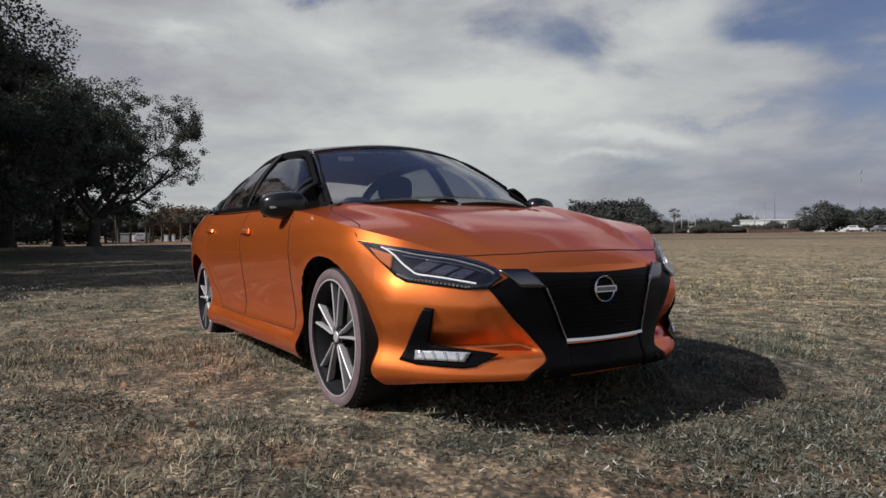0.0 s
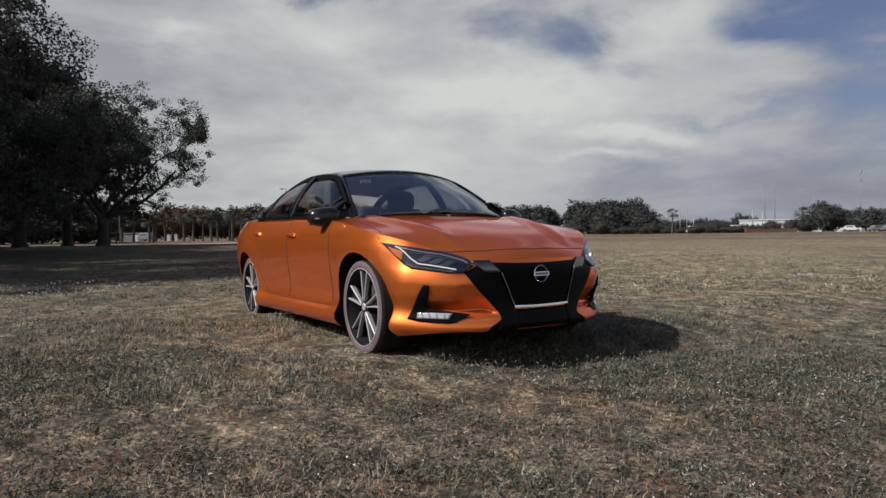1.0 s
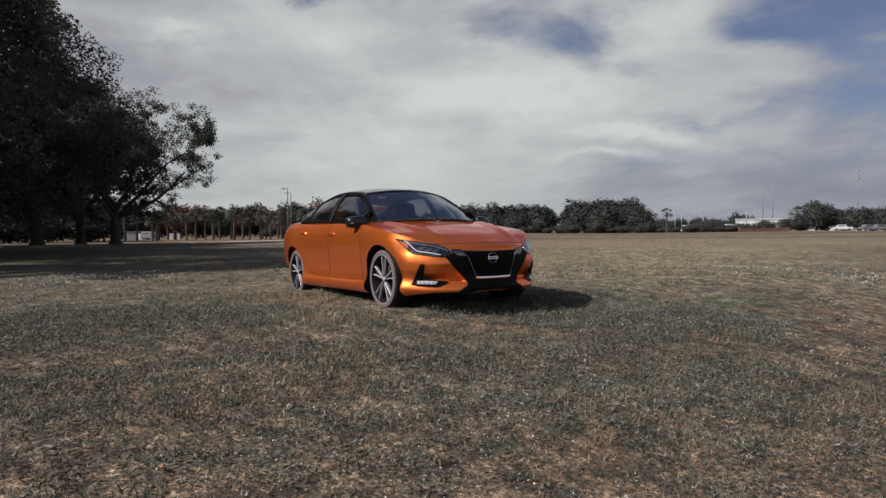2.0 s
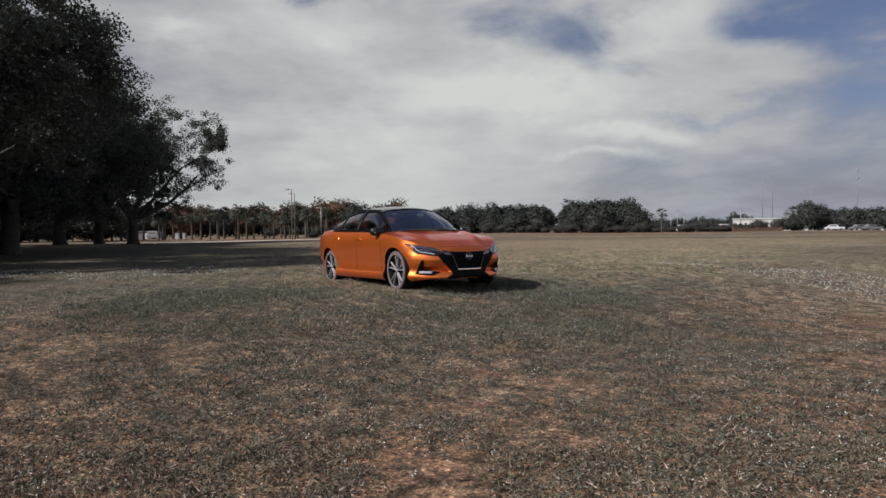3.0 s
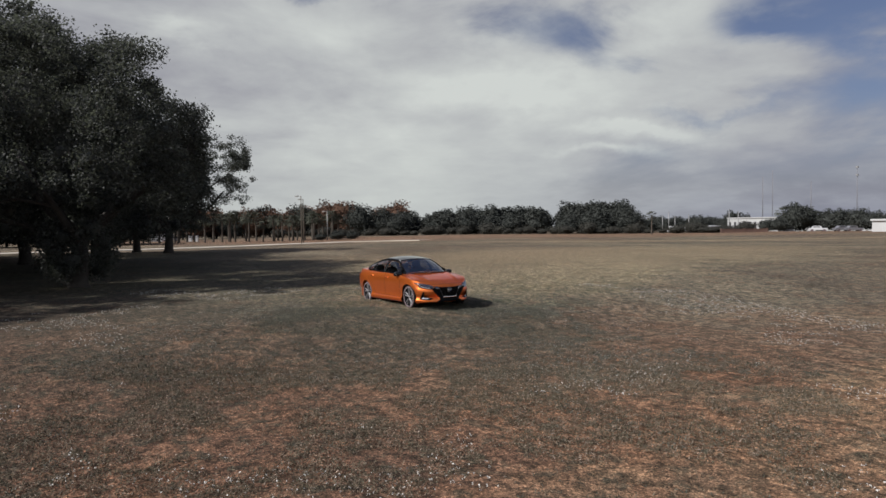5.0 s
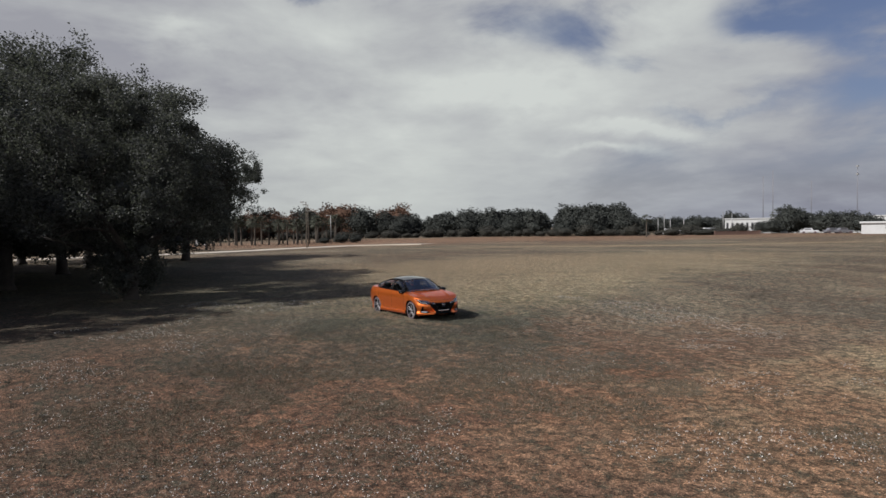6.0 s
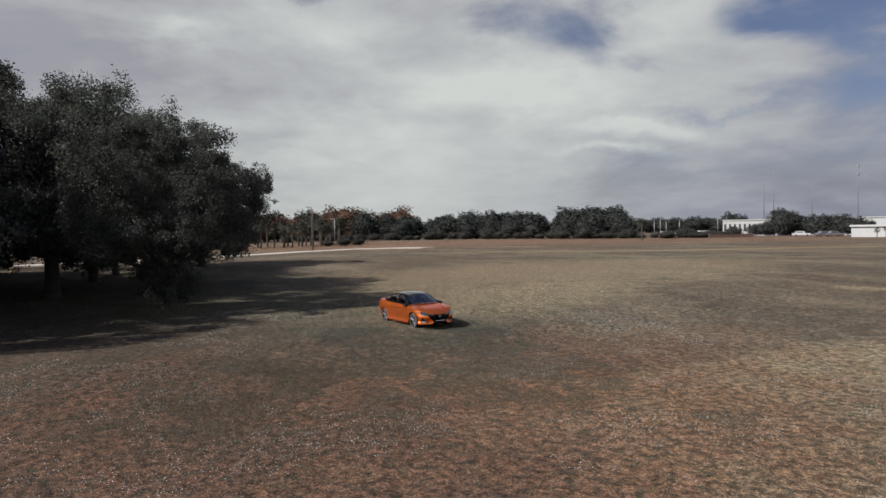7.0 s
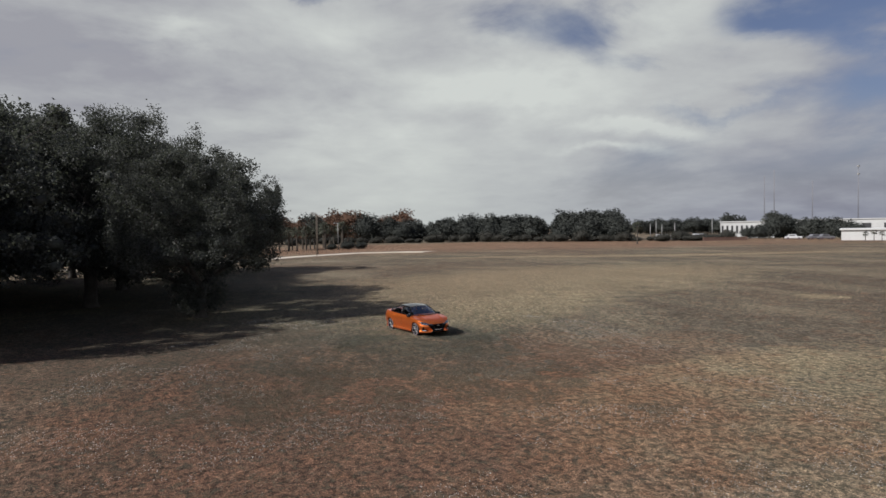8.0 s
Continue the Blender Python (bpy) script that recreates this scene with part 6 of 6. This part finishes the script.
def headlight(s):
    h = skin_patch("headlight", HL_TOP, HL_LOW, M_BLACK_GLOSS, s, 0.002, 30, 8, straight=True, label="smoked headlight with a white light strip")
    amber = [between(t, 0.42 - 0.2 * (t - 0.08)) for t in (0.07, 0.13, 0.19, 0.25)], [between(t, 0.90) for t in (0.17, 0.21, 0.25, 0.285)]
    skin_patch("amber_reflector", *amber, M_AMBER, s, 0.009, 8, 5, h, "amber side reflector")
    skin_line("light_strip", [between(t, f) for t, f in ((0.17, 0.16), (0.21, 0.26), (0.27, 0.42), (0.34, 0.58), (0.42, 0.70), (0.50, 0.76), (0.62, 0.76), (0.75, 0.77), (0.88, 0.78))], 0.008, 0.010, M_LIGHT_STRIP, s, 0.012, 40, h, "white light strip")
    skin_line("upper_trim", [between(t, 0.06) for t in (0.0, 0.25, 0.5, 0.75, 0.93)], 0.009, 0.008, M_DARK_CHROME, s, 0.010, 30, h)
    skin_line("upper_row", [between(t, 0.17) for t in (0.20, 0.35, 0.5, 0.65, 0.8, 0.92)], 0.007, 0.008, M_LENS_CHIP, s, 0.008, 30, h)
    for k in range(24):
        t = 0.36 + 0.52 * k / 23
        p, nr = on_skin(Vector((between(t, 0.92).x, between(t, 0.92).y * -s, between(t, 0.92).z)), 0.010)
        bm = bmesh.new()
        bmesh.ops.create_icosphere(bm, subdivisions=1, radius=0.005)
        bmesh.ops.translate(bm, vec=p, verts=bm.verts)
        part("light_chip", bm, M_LENS_CHIP, h, smooth=False)
    # three lens blocks with upright bars between them
    for k, t in enumerate((0.47, 0.60, 0.72)):
        a, b = [between(t - 0.045, 0.34), between(t + 0.045, 0.34)], [between(t - 0.045, 0.68), between(t + 0.045, 0.68)]
        skin_patch("lens_block", a, b, M_LENS_DARK, s, 0.010, 4, 4, h)
        for j in range(5):
            q = t - 0.04 + 0.02 * j
            skin_line("lens_bar", [between(q, 0.40), between(q, 0.52), between(q, 0.64)], 0.0035, 0.006, M_CHROME, s, 0.014, 4, h)
    skin_line("inner_bezel", [between(t, f) for t, f in ((0.90, 0.16), (0.97, 0.42), (0.95, 0.72), (0.86, 0.90))], 0.014, 0.008, M_WING, s, 0.011, 12, h)
    skin_line("reflector_rim", [between(t, f) for t, f in ((0.30, 0.30), (0.42, 0.30), (0.56, 0.29), (0.70, 0.29), (0.84, 0.32))], 0.006, 0.006, M_CHROME, s, 0.011, 16, h)
    c = skin_patch("lamp_cover", [tuple(between(t, 0.02)) for t in np.linspace(0, 0.98, 9)], [tuple(between(t, 0.98)) for t in np.linspace(0, 0.98, 9)], M_LAMP_COVER, s, 0.017, 26, 6, h, "clear lamp cover", 0.002)
    c.visible_shadow = False


M_LIGHT_STRIP = material("white_light_guide", (0.85, 0.87, 0.9), 0.25, coat=0.5, vary=0.03)
M_LENS_CHIP = material("clear_lens_chip", (0.62, 0.63, 0.66), 0.2, 0.6, vary=0.3, scale=80)
M_GAP = material("shut_line", (0.008, 0.006, 0.005), 0.8)


def front_corner(s):
    """The black frame, hollow and fog light at one end of the bumper, and its side of the grille's frame."""
    frame_out = [(1.927, -0.712, 0.491), (1.869, -0.736, 0.388), (1.820, -0.767, 0.282), (1.881, -0.725, 0.267), (1.957, -0.659, 0.260), (2.014, -0.598, 0.256), (2.041, -0.559, 0.261), (2.078, -0.482, 0.305)]
    frame_in = [(1.954, -0.686, 0.486), (1.941, -0.690, 0.416), (1.913, -0.685, 0.356), (1.919, -0.676, 0.344), (1.972, -0.625, 0.335), (2.025, -0.560, 0.324), (2.051, -0.522, 0.318), (2.078, -0.480, 0.309)]
    f = skin_patch("fog_light_frame", frame_out, frame_in, M_TRIM, s, 0.002, 42, 6, label="gloss black fog light frame", thick=0.010, straight=True)
    fog = skin_patch("fog_light", [(1.868, -0.718, 0.322), (2.021, -0.565, 0.317)], [(1.873, -0.726, 0.284), (2.012, -0.589, 0.279)], M_LENS_CHIP, s, 0.012, 10, 4, f, "clear fog light")
    for k in range(4):
        a, b = 0.1 + 0.22 * k, 0.2 + 0.22 * k
        top, low = (Vector((1.870, -0.718, 0.318)), Vector((2.019, -0.567, 0.314))), (Vector((1.875, -0.724, 0.288)), Vector((2.010, -0.589, 0.283)))
        skin_line("fog_rib", [top[0].lerp(top[1], a), top[0].lerp(top[1], (a + b) / 2).lerp(low[0].lerp(low[1], (a + b) / 2), 0.5), low[0].lerp(low[1], b)], 0.010, 0.008, M_CHROME, s, 0.016, 5, f)
    # the broad black band that runs from the headlight down beside the grille
    band_out = [(2.064, -0.512, 0.556), (2.085, -0.462, 0.49), (2.101, -0.424, 0.439), (2.116, -0.362, 0.372), (2.145, -0.304, 0.275), (2.11, -0.400, 0.216)]
    band_in = [(2.085, -0.400, 0.608), (2.12, -0.295, 0.56), (2.14, -0.255, 0.47), (2.145, -0.222, 0.385), (2.15, -0.20, 0.32), (2.15, -0.20, 0.220)]
    skin_patch("grille_band", band_out, band_in, M_TRIM, s, 0.004, 30, 8, label="gloss black band beside the grille")
    skin_patch("grille_wing", [(2.055, -0.462, 0.624), (2.092, -0.350, 0.621)], [(2.10, -0.388, 0.556), (2.125, -0.285, 0.553)], M_WING, s, 0.010, 8, 5, label="satin chrome wing beside the grille")
    skin_line("grille_chrome", [(2.125, -0.288, 0.552), (2.135, -0.258, 0.48), (2.142, -0.232, 0.41), (2.148, -0.208, 0.345)], 0.008, 0.012, M_DARK_CHROME, s, 0.010, 20)
    if s > 0:
        skin_line("grille_chrome", [(2.085, -0.345, 0.618), (2.11, -0.31, 0.585), (2.125, -0.288, 0.552)], 0.014, 0.012, M_DARK_CHROME, s, 0.011, 10)


M_WING = material("satin_chrome", (0.17, 0.165, 0.185), 0.25, 1.0, vary=0.05)


def grille():
    g = skin_patch("grille", [(2.085, -0.352, 0.608), (2.13, -0.18, 0.606), (2.15, 0, 0.606), (2.13, 0.18, 0.606), (2.085, 0.352, 0.608)],
                   [(2.15, -0.215, 0.335), (2.155, -0.1, 0.334), (2.16, 0, 0.334), (2.155, 0.1, 0.334), (2.15, 0.215, 0.335)], M_TRIM, -1, 0.003, 30, 16, label="black mesh grille")
    for k in range(14):
        z = 0.352 + 0.0175 * k
        half = 0.205 + (z - 0.345) * 0.46
        skin_line("grille_slat", [(2.15, y, z) for y in (-half, -half / 2, 0, half / 2, half)], 0.004, 0.006, M_TRIM, -1, 0.008, 16, g)
    skin_line("lower_chrome_bar", [(2.15, -0.210, 0.342), (2.158, -0.1, 0.339), (2.16, 0, 0.338), (2.158, 0.1, 0.339), (2.15, 0.210, 0.342)], 0.016, 0.014, M_CHROME, -1, 0.010, 20)
    skin_patch("lower_intake", [(2.15, -0.215, 0.328), (2.16, -0.1, 0.326), (2.16, 0, 0.326), (2.16, 0.1, 0.326), (2.15, 0.215, 0.328)],
               [(2.15, -0.33, 0.219), (2.17, -0.16, 0.219), (2.18, 0, 0.219), (2.17, 0.16, 0.219), (2.15, 0.33, 0.219)], M_TRIM, -1, 0.002, 24, 6, label="black lower intake")
    # the maker's emblem as a plain ring with a bar across it
    at, nr = on_skin((2.16, -0.012, 0.535), 0.018)
    turn = nr.to_track_quat("Y", "Z").to_matrix().to_4x4()
    hold = Matrix.Translation(at) @ turn
    ring = lathe("emblem_ring", [(0.048, -0.004), (0.054, -0.004), (0.055, 0.004), (0.052, 0.008), (0.048, 0.005)], M_CHROME, car, 40)
    ring.matrix_basis = hold
    bar = part("emblem_bar", box_bm((0.122, 0.014, 0.026), (0, 0.006, 0), 0.003), M_CHROME, ring)
    face = part("emblem_plate", box_bm((0.098, 0.003, 0.015), (0, 0.0145, 0), 0.001), M_DARK_CHROME, ring)


def shut_lines(s):
    lines = {
        "hood_gap": [(1.625, -0.845, 0.765), (1.57, -0.815, 0.795), (1.42, -0.80, 0.83), (1.244, -0.783, 0.862), (1.05, -0.73, 0.905), (0.909, -0.665, 0.945)],
        "front_door_gap": [(0.865, -0.80, 0.925), (0.885, -0.86, 0.82), (0.888, -0.89, 0.65), (0.87, -0.87, 0.45), (0.845, -0.855, 0.31)],
        "door_gap": [(-0.10, -0.83, 0.945), (-0.085, -0.86, 0.88), (-0.06, -0.895, 0.72), (-0.09, -0.88, 0.5), (-0.15, -0.86, 0.31)],
        "back_door_gap": [(-1.20, -0.83, 0.95), (-1.17, -0.87, 0.86), (-1.10, -0.895, 0.73), (-0.98, -0.90, 0.60), (-0.90, -0.88, 0.47), (-0.74, -0.86, 0.31)],
        "sill_gap": [(0.845, -0.86, 0.305), (0.4, -0.86, 0.302), (-0.2, -0.86, 0.300), (-0.74, -0.86, 0.305)],
    }
    for nm, pts in lines.items():
        skin_line("shut_line", pts, 0.0042, 0.003, M_GAP, s, 0.0006, 30)
    for x in (0.06, -0.95):
        z = 0.83 if x > 0 else 0.865
        base, nr = on_skin((x, -0.9 * -s, z), 0.0)
        cup = skin_patch("handle_recess", [(x - 0.06, -0.9, z + 0.022), (x + 0.05, -0.9, z + 0.022)], [(x - 0.06, -0.9, z - 0.03), (x + 0.05, -0.9, z - 0.03)], M_PAINT, s, 0.001, 6, 6, thick=0.002)
        pts = [base + Vector((dx, 0, dz)) + nr * o for dx, dz, o in ((-0.11, 0.006, 0.006), (-0.09, 0.006, 0.018), (0.0, 0.0, 0.022), (0.08, -0.006, 0.018), (0.105, -0.006, 0.006))]
        sweep("door_handle", spline(pts, 14), [nr] * 15, 0.024, 0.012, M_PAINT)


def mirror(s):
    """A gloss black door mirror: shell on a short foot, with a glass behind."""
    m = new("door_mirror", None)
    m.parent = car
    m.matrix_basis = pose(0.76, (0.84 if s > 0 else 0.88) * s, 0.945, 0, 0, 6 * s)
    m["label"] = "gloss black door mirror"
    bm = bmesh.new()
    bmesh.ops.create_uvsphere(bm, u_segments=28, v_segments=18, radius=1)
    for v in bm.verts:
        x, y, z = v.co
        e = 0.72
        x, y, z = (math.copysign(abs(c) ** e, c) for c in (x, y, z))
        x = x * (0.085 if x > 0 else 0.05)
        v.co = (x - 0.02 * y * s, y * 0.118, z * (0.072 - 0.010 * y * s))
    part("shell", bm, M_BLACK_GLOSS, m)
    part("mirror_glass", box_bm((0.006, 0.19, 0.115), (-0.052, 0.0, 0.0), 0.002), M_CHROME, m)
    tube("foot", [(-0.01, -0.06 * s, -0.05), (-0.005, -0.11 * s, -0.075), (0.0, -0.165 * s, -0.08)], [0.035, 0.032, 0.04], M_BLACK_PLASTIC, m, 10)
    part("turn_signal", box_bm((0.01, 0.10, 0.012), (0.068, 0.03 * s, -0.012), 0.003), M_LENS_CHIP, m)


for s in (-1, 1):
    headlight(s)
    front_corner(s)
    shut_lines(s)
    mirror(s)
grille()
skin_line("hood_front_gap", [(1.93, -0.565, 0.674), (1.975, -0.47, 0.684), (2.03, -0.286, 0.690), (2.06, 0, 0.692), (2.03, 0.286, 0.690), (1.975, 0.47, 0.684), (1.93, 0.565, 0.674)], 0.006, 0.003, M_GAP, -1, 0.0006, 40)


# ---- inside the car ----
def pillow(size, centre):
    """A soft block with rounded sides."""
    bm = bmesh.new()
    bmesh.ops.create_uvsphere(bm, u_segments=20, v_segments=12, radius=1)
    for v in bm.verts:
        v.co = [math.copysign(abs(c) ** 0.62, c) * h / 2 + m for c, h, m in zip(v.co, size, centre)]
    return bm


def seat(x, y, wide, label):
    t = new("front_seat", None)
    t.parent = car
    t.matrix_basis = pose(x, y, 0.30)
    t["label"] = label
    part("cushion", box_bm((0.50, wide, 0.20), (0.05, 0, 0.16), 0.05), M_SEAT, t)
    bm = box_bm((0.15, wide * 0.95, 0.58), (0, 0, 0.29), 0.05)
    bmesh.ops.rotate(bm, cent=(0, 0, 0), matrix=Matrix.Rotation(radians(-18), 3, "Y"), verts=bm.verts)
    bmesh.ops.translate(bm, vec=(-0.20, 0, 0.22), verts=bm.verts)
    part("backrest", bm, M_SEAT, t)
    part("headrest", pillow((0.12, 0.28, 0.20), (-0.40, 0, 0.86)), M_SEAT, t)
    for dy in (-0.06, 0.06):
        tube("headrest_post", [(-0.375, dy, 0.70), (-0.39, dy, 0.82)], 0.008, M_CHROME, t, 6)


seat(0.02, -0.37, 0.50, "charcoal front seat with a headrest")
seat(0.02, 0.37, 0.50, "charcoal front seat with a headrest")


def cabin():
    part("cabin_floor", box_bm((2.5, 1.5, 0.1), (-0.4, 0, 0.32), 0.02), M_BLACK_PLASTIC, car)
    part("back_seat", box_bm((0.5, 1.3, 0.2), (-0.85, 0, 0.50), 0.06), M_SEAT, car)
    bm = box_bm((0.16, 1.3, 0.55), (0, 0, 0), 0.05)
    bmesh.ops.rotate(bm, cent=(0, 0, 0), matrix=Matrix.Rotation(radians(-24), 3, "Y"), verts=bm.verts)
    bmesh.ops.translate(bm, vec=(-1.16, 0, 0.76), verts=bm.verts)
    part("back_seat_rest", bm, M_SEAT, car)
    for y in (-0.44, 0.44):
        part("rear_headrest", pillow((0.12, 0.26, 0.18), (-1.27, y, 1.075)), M_SEAT, car)
    part("parcel_shelf", box_bm((0.5, 1.25, 0.03), (-1.50, 0, 1.02), 0.01), M_BLACK_PLASTIC, car)
    bm = box_bm((0.62, 1.40, 0.20), (0.62, 0, 0.82), 0.08)
    part("dashboard", bm, M_BLACK_PLASTIC, car)
    w = lathe("steering_wheel", [(0.178 + 0.014 * math.cos(a), 0.014 * math.sin(a)) for a in np.linspace(0, 2 * math.pi, 9)[:-1]], M_BLACK_PLASTIC, car, 40)
    w.matrix_basis = pose(0.28, 0.37, 0.87, 0, 0, 90) @ pose(0, 0, 0, 24, 0, 0)
    part("steering_hub", box_bm((0.30, 0.04, 0.09), (0, 0, 0), 0.02), M_BLACK_PLASTIC, w)
    part("rear_view_mirror", box_bm((0.03, 0.22, 0.065), (0.36, 0.0, 1.27), 0.02), M_BLACK_PLASTIC, car)
    part("toll_tag", box_bm((0.006, 0.10, 0.028), (0.385, -0.36, 1.262), 0.002), M_WHITE_WALL, car, "small white tag inside the windshield")
    for s in (-1, 1):
        part("door_card", box_bm((1.9, 0.06, 0.5), (-0.25, 0.76 * s, 0.66), 0.02), M_SEAT, car)
    for y0, y1, x0, x1 in ((-0.62, 0.02, 0.86, 1.04), (0.05, 0.60, 1.04, 0.90)):
        p = [Vector((x0 + (x1 - x0) * t, y0 + (y1 - y0) * t, 0.945 + 0.015 * math.sin(math.pi * t))) for t in np.linspace(0, 1, 8)]
        sweep("wiper", p, [Vector((0.4, 0, 0.9))] * 8, 0.016, 0.02, M_BLACK_PLASTIC)
    bm = box_bm((0.16, 1.36, 0.02), (0.93, 0, 0.935), 0.008)
    part("cowl_panel", bm, M_BLACK_PLASTIC, car)
    for s in (-1, 1):
        skin_patch("tail_light", [(-1.95, -0.84, 0.92), (-2.15, -0.76, 0.93), (-2.30, -0.55, 0.93)], [(-2.02, -0.84, 0.82), (-2.18, -0.78, 0.80), (-2.32, -0.55, 0.80)], M_RED_LENS, s, 0.006, 12, 5, label="red tail light")


cabin()
